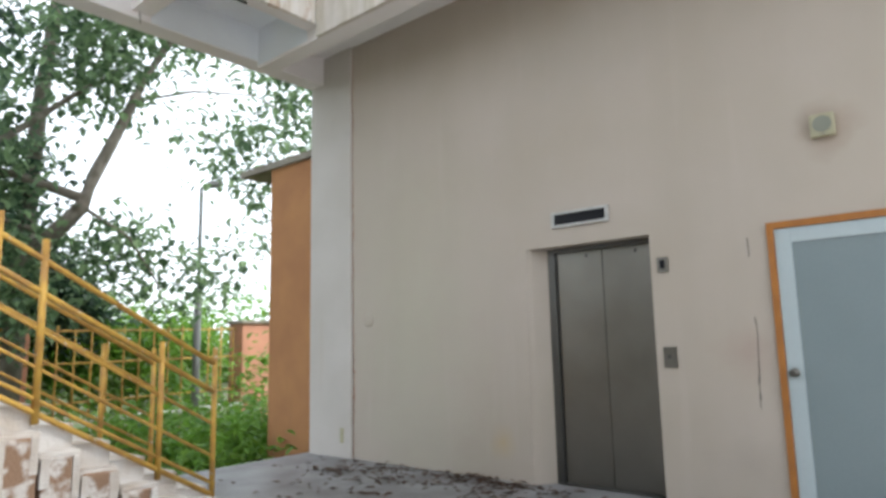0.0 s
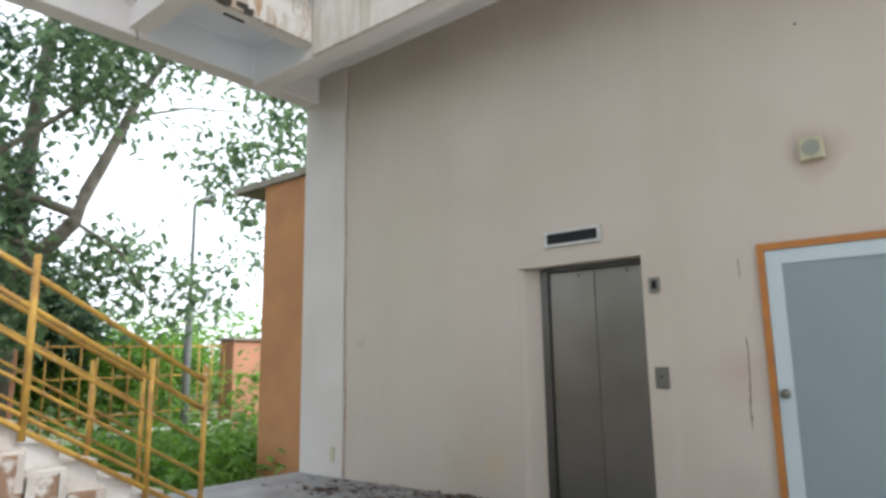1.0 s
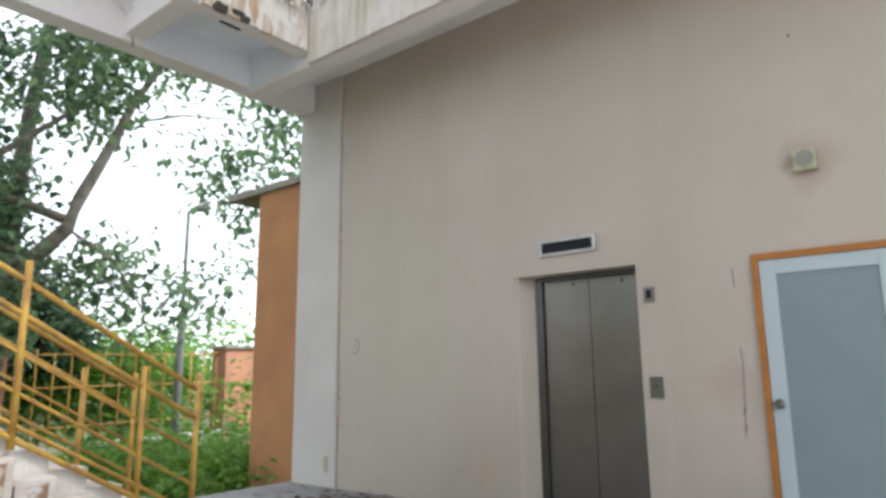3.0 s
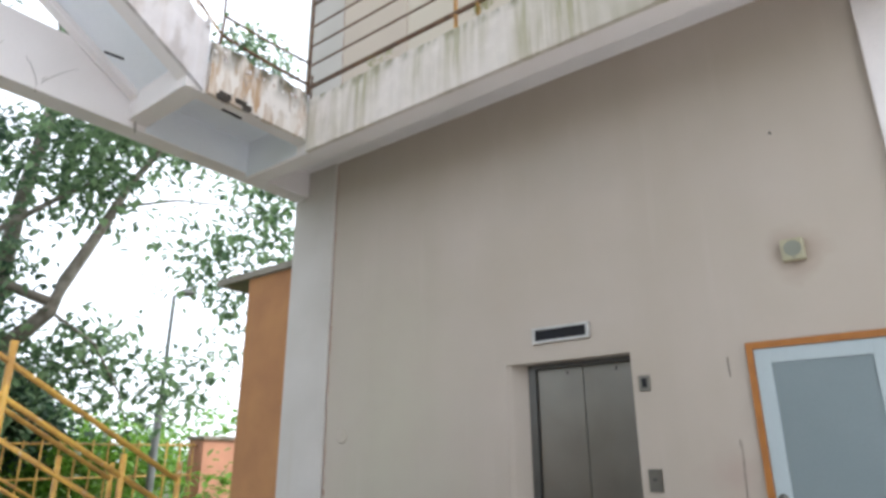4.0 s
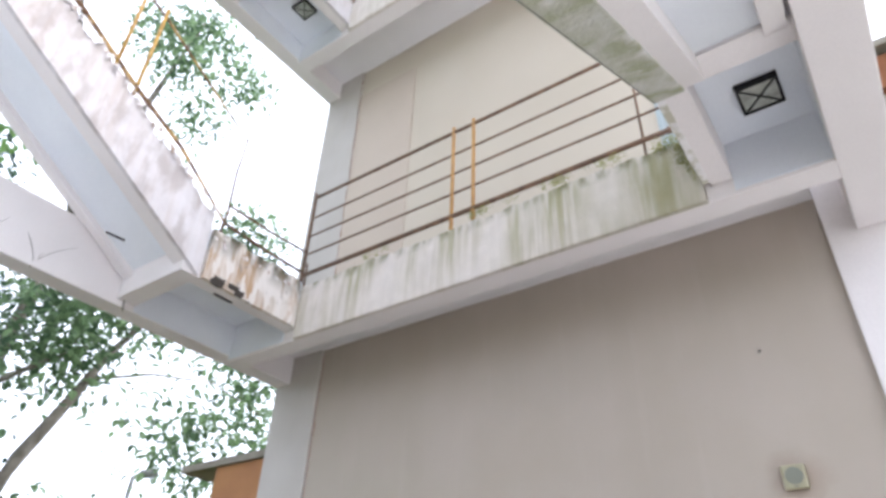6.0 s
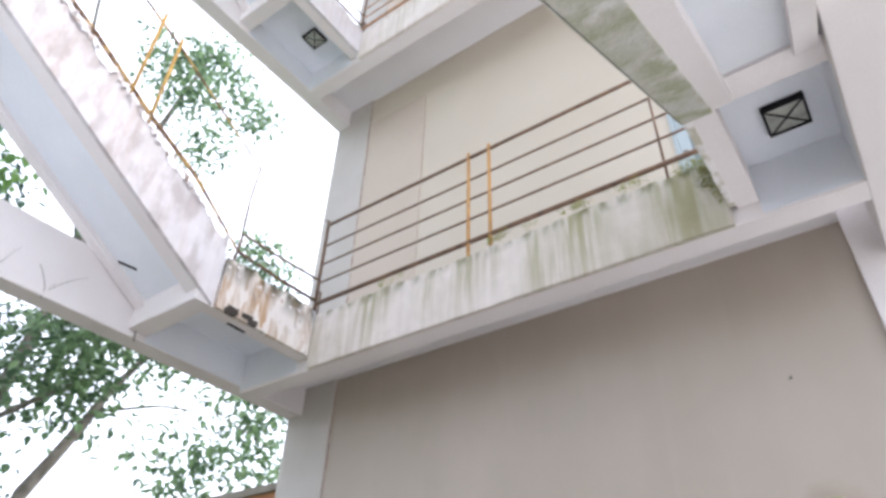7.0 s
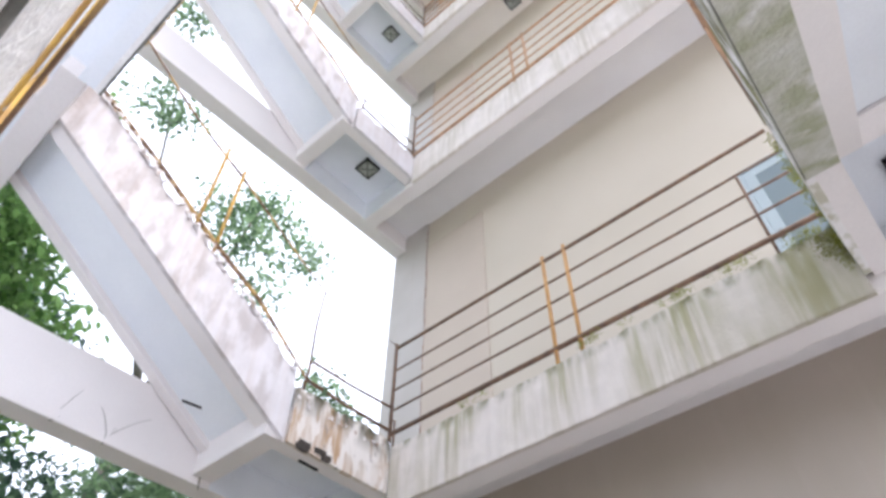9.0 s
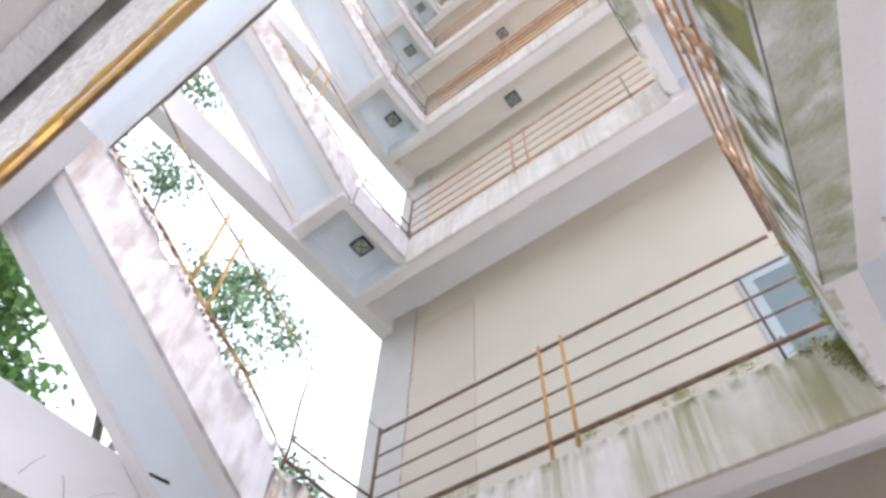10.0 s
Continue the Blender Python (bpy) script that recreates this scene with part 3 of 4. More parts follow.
# ---------------------------------------------------------------- railings
BARS = ((1.24, 0.019), (0.915, 0.012), (0.645, 0.012), (0.385, 0.012), (0.10, 0.024))
FADED = mat("faded_orange_rail_paint", (0.50, 0.29, 0.16), 0.65, second=(0.30, 0.165, 0.09), scale=9.0, bump=0.15)
def front_rail(rail_paint, post_paint):
    t = thing("railing", "rusty yellow-painted tubular steel corridor railing", "railing", "stairwell railings")
    for x in (XL - 0.07, 2.615, 2.87, 4.57):
        bar("post", (x, 0, -0.085), (x, 0, 1.31 if x < 4 else 0.93), 0.02 if x < 4 else 0.012, post_paint if 1 < x < 4 else RUSTY, t)
    part("bracket", tube(bmesh.new(), [(XL - 0.01, 0, -0.085), (XL - 0.01, 0, 0.24), (XL - 0.07, 0, 0.27)], 0.012, 8), RUSTY, t)
    for h, r in BARS:
        bar("rail", (XL - 0.07, 0, h), (XR, 0, h), r, rail_paint, t)
    return t

def left_rail():
    """Sagging top rail, a bottom rail along the flight's edge, two doubled posts and a bent end post."""
    t = thing("railing", "broken rusty yellow stair railing along the flaking flight", "railing", "stairwell railings")
    low = [(0, -2.15, 0.13), (0, -2.5, 0.40), (0, -2.85, 0.66), (0, -3.45, 0.96), (0, -4.16, 1.39), (0, YL, 1.81)]
    top = [(0, -2.15, 1.29), (0, -2.8, 1.66), (0, -3.44, 2.03), (0, -3.9, 2.25), (0, -4.3, 2.48), (0, YL, 2.95)]
    part("bottom_rail", tube(bmesh.new(), low, [0.012, 0.014, 0.02, 0.024, 0.024, 0.024], 8), PEELING, t)
    part("top_rail", tube(bmesh.new(), top, [0.008, 0.012, 0.015, 0.013, 0.013, 0.013], 8), PEELING, t)
    for y, z0, z1 in ((-3.69, 1.02, 2.30), (-3.44, 0.86, 2.14)):
        bar("post", (0, y, z0), (0, y - 0.01, z1), 0.019, YELLOW, t)
    part("bent_post", tube(bmesh.new(), [(0, -2.17, 0.0), (0.01, -2.15, 0.25), (-0.01, -2.16, 0.8), (0, -2.14, 1.31)], [0.016, 0.014, 0.012, 0.010], 8), RUSTY, t)
    bar("wire", (0, YF, 1.25), (0, -2.15, 1.29), 0.005, RUSTY, t, 6)
    for h0, h1, r in ((0.40, 0.36, 0.014), (0.12, 0.13, 0.018)):
        part("rail", tube(bmesh.new(), [(0, YF, h0), (0, -1.6, 0.5 * (h0 + h1) - 0.015), (0, -2.15, h1)], r, 8), RUSTY, t)
    return t

def right_rail():
    t = thing("railing", "rusty yellow-painted steel stair railing", "railing", "stairwell railings")
    for y in (YR, -2.25, -3.5, -3.7, YN):
        zz = (YR - y) * -SLOPE
        bar("post", (0, y, zz), (0, y, zz + 1.25), 0.016, FADED, t)
    for h, r in BARS:
        bar("rail", (0, YF, h), (0, YR, h), r * 0.8, RUSTY, t)
        bar("rail", (0, YR, h), (0, YN, h - (YR - YN) * SLOPE), r * 0.8, FADED, t)
    return t

OCHRE = mat("ochre_post_paint", (0.55, 0.31, 0.11), 0.55, second=(0.40, 0.21, 0.08), scale=9.0, bump=0.2)
front_rail(RUSTY, OCHRE).location = (0, YF + 0.04, H)
fr, lr, rr = front_rail(FADED, FADED), left_rail(), right_rail()
fr.location, lr.location, rr.location = (0, YF + 0.04, 2 * H), (XL - 0.04, 0, H), (XR + 0.04, 0, H)
for k in range(2, LEVELS):
    if k > 2:
        copy_thing(fr, Matrix.Translation((0, YF + 0.04, k * H)))
    copy_thing(lr, Matrix.Translation((XL - 0.04, 0, k * H)))
    copy_thing(rr, Matrix.Translation((XR + 0.04, 0, k * H)))

# ---------------------------------------------------------------- lift, doors and wall fittings
def lift():
    t = thing("lift_door", "closed brushed steel lift doors in a deep wall opening", "lift door")
    y = 0.20
    part("frame", boxes((2.53, 2.605, y - 0.03, y + 0.06, 0, 2.10), (3.53, 3.59, y - 0.06, y + 0.06, 0, 2.10), (2.605, 3.53, y - 0.06, y + 0.06, 2.06, 2.10), bevel=0.004), STEEL2, t, "dark steel frame")
    for a, b in ((2.607, 3.066), (3.072, 3.528)):
        p = part("door", boxes((a, b, y, y + 0.03, 0.015, 2.06), bevel=0.003), STEEL, t)
        part("keyhole", boxes((a + 0.30, a + 0.316, y - 0.004, y + 0.001, 2.0, 2.03), bevel=0.001), BLACK, p)
    part("sill", boxes((2.56, 3.59, y - 0.06, y + 0.06, 0.001, 0.014)), STEEL2, t)
    return t
lift()
bm = bmesh.new()
outline = [(2.402, 0.003), (2.44, 0.035), (2.485, 0.10), (2.53, 0.168), (2.53, 0.5), (2.402, 0.5)]
lo_, hi_ = [[bm.verts.new((x, y, z)) for x, y in outline] for z in (0.0, 2.10)]
bm.faces.new(lo_[::-1])
bm.faces.new(hi_)
for i in range(6):
    bm.faces.new((lo_[i], lo_[(i + 1) % 6], hi_[(i + 1) % 6], hi_[i]))
struct("lift_reveal", bm, WALL, "plastered side of the lift opening", "reveal")
struct("lift_shaft_wall", boxes((2.3, 3.8, 0.5, 0.6, 0, H - 0.3)), STEEL2, "dark back of the lift shaft", "wall")

def display():
    t = thing("lift_indicator", "steel framed black lift floor indicator panel", "indicator")
    x0, x1, z0, z1 = 2.70, 3.258, 2.262, 2.402
    part("bezel", boxes((x0, x1, -0.03, 0, z0, z0 + 0.022), (x0, x1, -0.03, 0, z1 - 0.022, z1), (x0, x0 + 0.03, -0.03, 0, z0 + 0.022, z1 - 0.022), (x1 - 0.03, x1, -0.03, 0, z0 + 0.022, z1 - 0.022), bevel=0.003), BEZEL, t)
    part("screen", boxes((x0 + 0.03, x1 - 0.03, -0.018, 0, z0 + 0.022, z1 - 0.022)), BLACK, t)
display()
t = thing("lift_indicator", "small steel plate with a dark lift key switch", "switch plate")
part("plate", boxes((3.645, 3.735, -0.012, 0, 1.78, 1.905), bevel=0.003), STEEL, t)
part("window", boxes((3.67, 3.71, -0.018, -0.01, 1.81, 1.88), bevel=0.002), BLACK, t)
t = thing("call_plate", "blank brushed steel lift call plate", "switch plate")
part("plate", boxes((3.65, 3.755, -0.014, 0, 1.03, 1.195), bevel=0.003), STEEL, t)
part("button", tube(bmesh.new(), [(3.70, -0.014, 1.12), (3.70, -0.018, 1.12)], 0.015, 12), STEEL2, t)

def wall_door(frame_paint, frame_label):
    t = thing("door", "closed pale blue door with grey panel in %s" % frame_label, "door", "corridor doors")
    part("frame", boxes((4.505, 4.552, -0.025, 0.10, 0, 2.07), (5.388, 5.435, -0.025, 0.10, 0, 2.07), (4.552, 5.388, -0.025, 0.10, 2.02, 2.07), bevel=0.004), frame_paint, t, frame_label)
    leaf = part("leaf", boxes((4.554, 4.66, -0.012, 0.03, 0.01, 2.018), (5.28, 5.386, -0.012, 0.03, 0.01, 2.018), (4.66, 5.28, -0.012, 0.03, 1.915, 2.018), (4.66, 5.28, -0.012, 0.03, 0.01, 0.12), bevel=0.003), DOORBLUE, t)
    part("panel", boxes((4.66, 5.28, -0.002, 0.02, 0.12, 1.915)), DOORGREY, leaf, "grey blue recessed panel")
    bm = tube(bmesh.new(), [(4.604, -0.010, 1.005), (4.604, -0.022, 1.005), (4.604, -0.024, 1.005), (4.604, -0.045, 1.005), (4.604, -0.058, 1.005), (4.604, -0.072, 1.005), (4.604, -0.08, 1.005)], [0.033, 0.033, 0.014, 0.014, 0.026, 0.028, 0.018], 16)
    part("knob", bm, STEEL, leaf, "round steel door knob")
    return t
wall_door(ORANGE, "an orange painted frame").location = (-0.031, 0, 0)
wd = wall_door(DOORBLUE, "a pale blue frame")
wd.location = (0, 0, H)
for k in range(2, LEVELS):
    copy_thing(wd, Matrix.Translation((0, 0, k * H)))

t = thing("loudspeaker", "dirty cream plastic wall loudspeaker box", "loudspeaker")
bm = boxes((4.822, 4.976, -0.055, 0.0, 2.622, 2.786), bevel=0.014)
part("housing", bm, CREAMPLASTIC, t)
part("grille", tube(bmesh.new(), [(4.901, -0.053, 2.708), (4.901, -0.061, 2.708)], 0.059, 24), GREYMESH, t)
part("badge", boxes((4.888, 4.914, -0.060, -0.054, 2.631, 2.640)), GREYMESH, t)

t = thing("socket_plate", "round white blank wall boss", "socket")
part("plate", tube(bmesh.new(), [(0.27, 0.0, 1.54), (0.27, -0.006, 1.54), (0.27, -0.009, 1.54)], [0.085, 0.08, 0.06], 20), WALL, t)
part("boss", tube(bmesh.new(), [(0.27, -0.008, 1.54), (0.27, -0.018, 1.54)], 0.022, 12), WALL, t)
t = thing("socket_plate", "small stained wall plate on the column", "socket")
part("plate", boxes((-0.185, -0.12, -0.042, -0.03, 0.16, 0.33), bevel=0.003), CREAMPLASTIC, t)
t = thing("wall_nail", "small dark nail stub in the wall", "nail")
part("stub", tube(bmesh.new(), [(4.885, 0.0, 3.67), (4.885, -0.015, 3.67)], 0.009, 10), STEEL2, t)

def crack(x, z0, z1, width, seed, material, label, y=-0.001):
    """A thin wandering crack raised a hair from the plaster."""
    rnd = random.Random(seed)
    bm = bmesh.new()
    prev, n, dx = None, int((z1 - z0) / 0.04), 0.0
    for i in range(n + 1):
        dx = 0.85 * dx + rnd.uniform(-0.006, 0.006)
        w = width * (rnd.uniform(0.2, 1.0) if rnd.random() < 0.75 else rnd.uniform(1.0, 2.2))
        z = z0 + (z1 - z0) * i / n
        row = [bm.verts.new((x + dx - w, y, z)), bm.verts.new((x + dx, y - 0.004, z)), bm.verts.new((x + dx + w, y, z))]
        if prev:
            bm.faces.new((prev[0], prev[1], row[1], row[0]))
            bm.faces.new((prev[1], prev[2], row[2], row[1]))
        prev = row
    bmesh.ops.recalc_face_normals(bm, faces=bm.faces)
    ob = part("wall_crack", bm, material)
    return tagged(ob, label, "crack", kind="structure")
CRACKM = mat("rusty_crack_filler", (0.42, 0.27, 0.20), 0.9, second=(0.26, 0.15, 0.11), scale=9.0)
crack(0.008, 0.0, 4.85, 0.009, 3, CRACKM, "reddish crack where wall meets column")
for k in range(1, LEVELS):
    crack(0.008, k * H, k * H + 4.8, 0.008, 50 + k, CRACKM, "reddish crack where wall meets column", -0.03)
crack(4.335, 0.75, 1.40, 0.003, 4, STEEL2, "thin dark scratch on the plaster")
crack(4.335, 1.84, 1.98, 0.003, 5, STEEL2, "thin dark scratch on the plaster")

def shaft_panel():
    bm = boxes((0.004, 1.14, -0.025, 0.0, 0.0, 4.28), bevel=0.004)
    return tagged(part("shaft_panel", bm, mat("pinkish_plaster", (0.55, 0.475, 0.395), 0.85, second=(0.515, 0.445, 0.37), scale=0.9)), "slightly proud pinkish plaster panel on the corridor wall", "wall panel", "shaft panels", "structure")
sp = shaft_panel()
sp.location = (0, 0, H)
for k in range(2, LEVELS):
    copy_thing(sp, Matrix.Translation((0, 0, k * H)))

def lamp_box():
    t = thing("ceiling_lamp", "square black caged ceiling lamp with dusty glass, unlit", "lamp", "stairwell lamps")
    a = 0.138
    part("frame", boxes((-a, a, -a, -a + 0.018, -0.055, 0), (-a, a, a - 0.018, a, -0.055, 0), (-a, -a + 0.018, -a + 0.018, a - 0.018, -0.055, 0), (a - 0.018, a, -a + 0.018, a - 0.018, -0.055, 0), bevel=0.003), BLACK, t)
    part("glass", boxes((-a + 0.018, a - 0.018, -a + 0.018, a - 0.018, -0.042, -0.01)), LAMPGLASS, t)
    for sgn in (1, -1):
        bar("cage_bar", (-a + 0.02, sgn * (-a + 0.02), -0.052), (a - 0.02, sgn * (a - 0.02), -0.052), 0.006, BLACK, t, 6)
    return t
lb = lamp_box()
lb.location = (5.50, -1.42, H - 0.25)
for k in range(2, LEVELS + 1):
    copy_thing(lb, Matrix.Translation((0.03, -1.48, k * H - 0.25)))
    copy_thing(lb, Matrix.Translation((5.50, -1.42, k * H - 0.25)))
    if k > 2:
        copy_thing(lb, Matrix.Translation((2.46, -0.30, k * H - 0.29)))

# ---------------------------------------------------------------- outside
# Unseen pale apron, added so daylight bounces up onto the soffits.
struct("pavement", boxes((XQ, 40, -40, 1.0, -0.4, -0.02), (-2.0, XQ, -40, -9.5, -0.4, -0.02)), mat("pale_bounce_paving", (0.62, 0.60, 0.57), 0.9, second=(0.54, 0.52, 0.50), scale=0.6, bump=0.2), "unseen pale paving added to bounce daylight onto the soffits", "pavement")
ground = bmesh.new()
GX, GY = [-3000, -60, -25] + [-16 + i for i in range(16)] + [20, 60, 3000], [-3000, -60, -20, -12, -8, -4, -2, 0, 2, 4, 6, 8, 12, 20, 60, 3000]
gv = [[ground.verts.new((x, y, -0.35 - 0.07 * min(max(-x - 1.5, 0), 14) - (0.06 * math.sin(x * 1.7 + y) if -20 < x < -1 else 0))) for y in GY] for x in GX]
for i in range(len(GX) - 1):
    for j in range(len(GY) - 1):
        ground.faces.new((gv[i][j], gv[i + 1][j], gv[i + 1][j + 1], gv[i][j + 1]))
bmesh.ops.recalc_face_normals(ground, faces=ground.faces)
struct("ground", ground, SOIL, "overgrown leafy ground outside the block", "ground")

t = thing("outbuilding", "weathered orange rendered outbuilding with flat concrete roof", "building")
part("wall", boxes((-2.22, -0.76, 0.40, 3.2, -0.5, 3.83)), ORWALL, t)
bm = boxes((-2.95, -0.76, 0.34, 3.3, 3.83, 3.93), bevel=0.01)
part("roof", bm, ROOFM, t, "dirty flat roof slab")

def leaf_cloud(name, blobs, count, size, material, seed, droop=0.4):
    """Folded leaves scattered in clumps inside the given balls (x, y, z, rx, ry, rz)."""
    rnd = np.random.RandomState(seed)
    vol = np.array([b[3] * b[4] * b[5] for b in blobs]) ** 0.8
    vol = vol / vol.sum()
    verts, faces = [], []
    nclump = max(6, count // 14)
    which = rnd.choice(len(blobs), nclump, p=vol)
    base = 0
    for w in which:
        b = blobs[w]
        d = rnd.normal(size=3)
        d = d / np.linalg.norm(d) * rnd.uniform(0.15, 1.0) ** 0.5
        c = np.array(b[:3]) + d * np.array(b[3:])
        for _ in range(14):
            p = c + rnd.normal(size=3) * size * 1.6
            a = rnd.uniform(0, 2 * math.pi)
            ax = np.array([math.cos(a), math.sin(a), rnd.uniform(-1.0, 0.5) - droop])
            ax = ax / np.linalg.norm(ax)
            side = np.cross(ax, [0, 0, 1.0])
            side = side / (np.linalg.norm(side) + 1e-6)
            up = np.cross(side, ax)
            ln = size * rnd.uniform(0.6, 1.35)
            wd_ = ln * rnd.uniform(0.26, 0.42)
            q = [p, p + ax * ln * 0.28 + side * wd_ * 0.85 + up * wd_ * 0.3, p + ax * ln * 0.66 + side * wd_ * 0.8 + up * wd_ * 0.25, p + ax * ln - up * ln * 0.1,
                 p + ax * ln * 0.66 - side * wd_ * 0.8 + up * wd_ * 0.25, p + ax * ln * 0.28 - side * wd_ * 0.85 + up * wd_ * 0.3]
            verts.extend(tuple(v) for v in q)
            faces.append((base, base + 1, base + 2, base + 3))
            faces.append((base, base + 3, base + 4, base + 5))
            base += 6
    me = bpy.data.meshes.new(name)
    me.from_pydata(verts, [], faces)
    me.materials.append(material)
    return new(name, me)

def limb(bm, pts, r0, r1, sides=10):
    n = len(pts)
    tube(bm, pts, [r0 + (r1 - r0) * i / (n - 1) for i in range(n)], sides)

def tree(label, limbs, blobs, count, size, material, seed):
    t = thing("tree", label, "tree")
    bm = bmesh.new()
    for pts, r0, r1 in limbs:
        limb(bm, pts, r0, r1)
    part("trunk", bm, BARK, t)
    c = leaf_cloud("crown", blobs, count, size, material, seed)
    c.parent = t
    return t

# leaning tree beside the stairs
tree("large leaning tree with dark glossy leaves and grey bark",
     [([(-7.3, -3.0, -0.9), (-7.1, -2.4, 0.9), (-6.7, -1.55, 2.5), (-6.2, -0.9, 3.4), (-6, -0.66, 3.75), (-6.02, -0.5, 4.3), (-5.97, -0.24, 4.95), (-6, 0.08, 5.75), (-6.1, 0.35, 6.4), (-6.2, 0.9, 7.4), (-6.3, 1.2, 9.0)], 0.17, 0.05),
      ([(-6, -0.7, 3.9), (-6.3, -1.6, 4.2), (-6.4, -3.0, 4.3), (-6.5, -4.5, 4.9)], 0.09, 0.03),
      ([(-6, -2.6, 3.9), (-6, -1.97, 4.57), (-6, -0.87, 5.7), (-5.7, -0.2, 6.3)], 0.08, 0.03),
      ([(-6, -1.1, 3.2), (-6.2, -2.3, 3.55), (-6.3, -3.2, 3.4), (-6.3, -4.2, 3.7)], 0.05, 0.015),
      ([(-6, -0.75, 3.8), (-5.9, 0.1, 3.3), (-5.8, 0.6, 2.5), (-5.8, 0.9, 1.7)], 0.035, 0.01),
      ([(-6, -1.5, 2.2), (-6.2, -2.6, 2.7), (-6.3, -3.6, 2.6)], 0.04, 0.012),
      ([(-6, 0.1, 5.84), (-5.8, 1.2, 6.3), (-5.6, 2.4, 6.5), (-5.5, 3.6, 6.2)], 0.03, 0.008)],
     [(-6.3, -2.6, 4.6, 1.6, 1.5, 1.2), (-6.0, -0.6, 6.6, 1.4, 1.3, 1.2), (-5.8, 1.9, 5.5, 0.6, 1.0, 0.6), (-5.6, 3.4, 5.8, 0.5, 0.9, 0.7), (-6.4, 0.6, 8.2, 1.6, 1.8, 1.2), (-6, 3.6, 7.2, 0.8, 1.2, 0.7),
      (-6.6, 0.3, 3.2, 0.9, 0.9, 0.7), (-6.4, -1.9, 2.8, 1.2, 1.2, 0.8), (-5.6, -1.7, 2.0, 0.7, 0.9, 0.7), (-6.2, 2.6, 5.0, 0.5, 0.7, 0.5), (-6.2, 3.1, 3.7, 0.3, 0.4, 0.4), (-5.9, 0.9, 2.5, 0.5, 0.8, 0.5), (-6.2, 1.9, 2.6, 0.4, 0.5, 0.4), (-6.0, 2.0, 3.2, 0.35, 0.5, 0.3), (-6.2, 3.3, 4.4, 0.4, 0.5, 0.35)], 9300, 0.175, LEAF, 1).location = (0, -0.12, -0.05)
tree("dense dark leafy tree behind the railing",
     [([(-8.4, -3.2, -0.9), (-8.5, -3.0, 2.0), (-8.6, -2.7, 4.5), (-8.6, -2.9, 7.5)], 0.08, 0.03), ([(-8.6, -2.7, 4.5), (-8.3, -1.7, 5.2), (-8.2, -1.1, 5.5)], 0.05, 0.012)],
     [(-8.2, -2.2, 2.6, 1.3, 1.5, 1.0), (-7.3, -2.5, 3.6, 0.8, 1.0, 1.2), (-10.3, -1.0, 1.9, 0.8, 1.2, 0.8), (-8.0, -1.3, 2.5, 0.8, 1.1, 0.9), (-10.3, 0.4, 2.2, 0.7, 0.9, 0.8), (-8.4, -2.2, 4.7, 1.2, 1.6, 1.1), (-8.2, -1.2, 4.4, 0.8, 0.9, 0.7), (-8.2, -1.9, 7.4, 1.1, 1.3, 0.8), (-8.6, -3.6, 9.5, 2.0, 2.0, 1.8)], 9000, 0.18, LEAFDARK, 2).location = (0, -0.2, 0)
tree("tall tree rising past the upper landings",
     [([(-8.5, -1.0, -0.9), (-8.4, -0.8, 6.0), (-8.0, -0.4, 12.0), (-7.2, 0.2, 17.0)], 0.2, 0.04), ([(-8.2, -0.6, 10.0), (-7.5, -2.6, 15.0), (-7.0, -4.2, 22.0)], 0.07, 0.02), ([(-8.2, -0.5, 9.5), (-7.4, 1.8, 10.8), (-7.0, 3.8, 11.6)], 0.06, 0.015),
      ([(-8.3, -0.6, 10.0), (-7.8, -2.0, 13.0)], 0.08, 0.02)],
     [(-7.0, -0.2, 15.3, 0.7, 1.3, 1.2), (-7.0, 1.7, 15.9, 0.6, 0.9, 0.8), (-7.0, 0.8, 13.7, 0.5, 0.7, 0.8), (-7.0, -3.6, 17.8, 0.6, 1.2, 0.6), (-7.0, -4.3, 22.5, 0.6, 0.8, 0.8), (-7.0, 3.7, 11.6, 0.5, 1.1, 0.45), (-7.2, 0.6, 17.0, 0.6, 0.9, 0.6)], 3300, 0.15, LEAF, 5)
tree("bright leafy tree close to the stair's outer beam",
     [([(-3.8, -6.2, -0.6), (-3.7, -6.0, 3.0), (-3.4, -5.6, 7.0), (-3.2, -5.0, 9.5)], 0.14, 0.04)],
     [(-3.4, -5.4, 8.0, 1.1, 1.4, 1.6), (-3.4, -4.2, 6.6, 0.8, 1.0, 0.9), (-3.3, -5.6, 10.5, 1.0, 1.3, 1.2), (-3.4, -4.9, 7.4, 0.8, 1.0, 0.9)], 9800, 0.14, LEAFMID, 7)

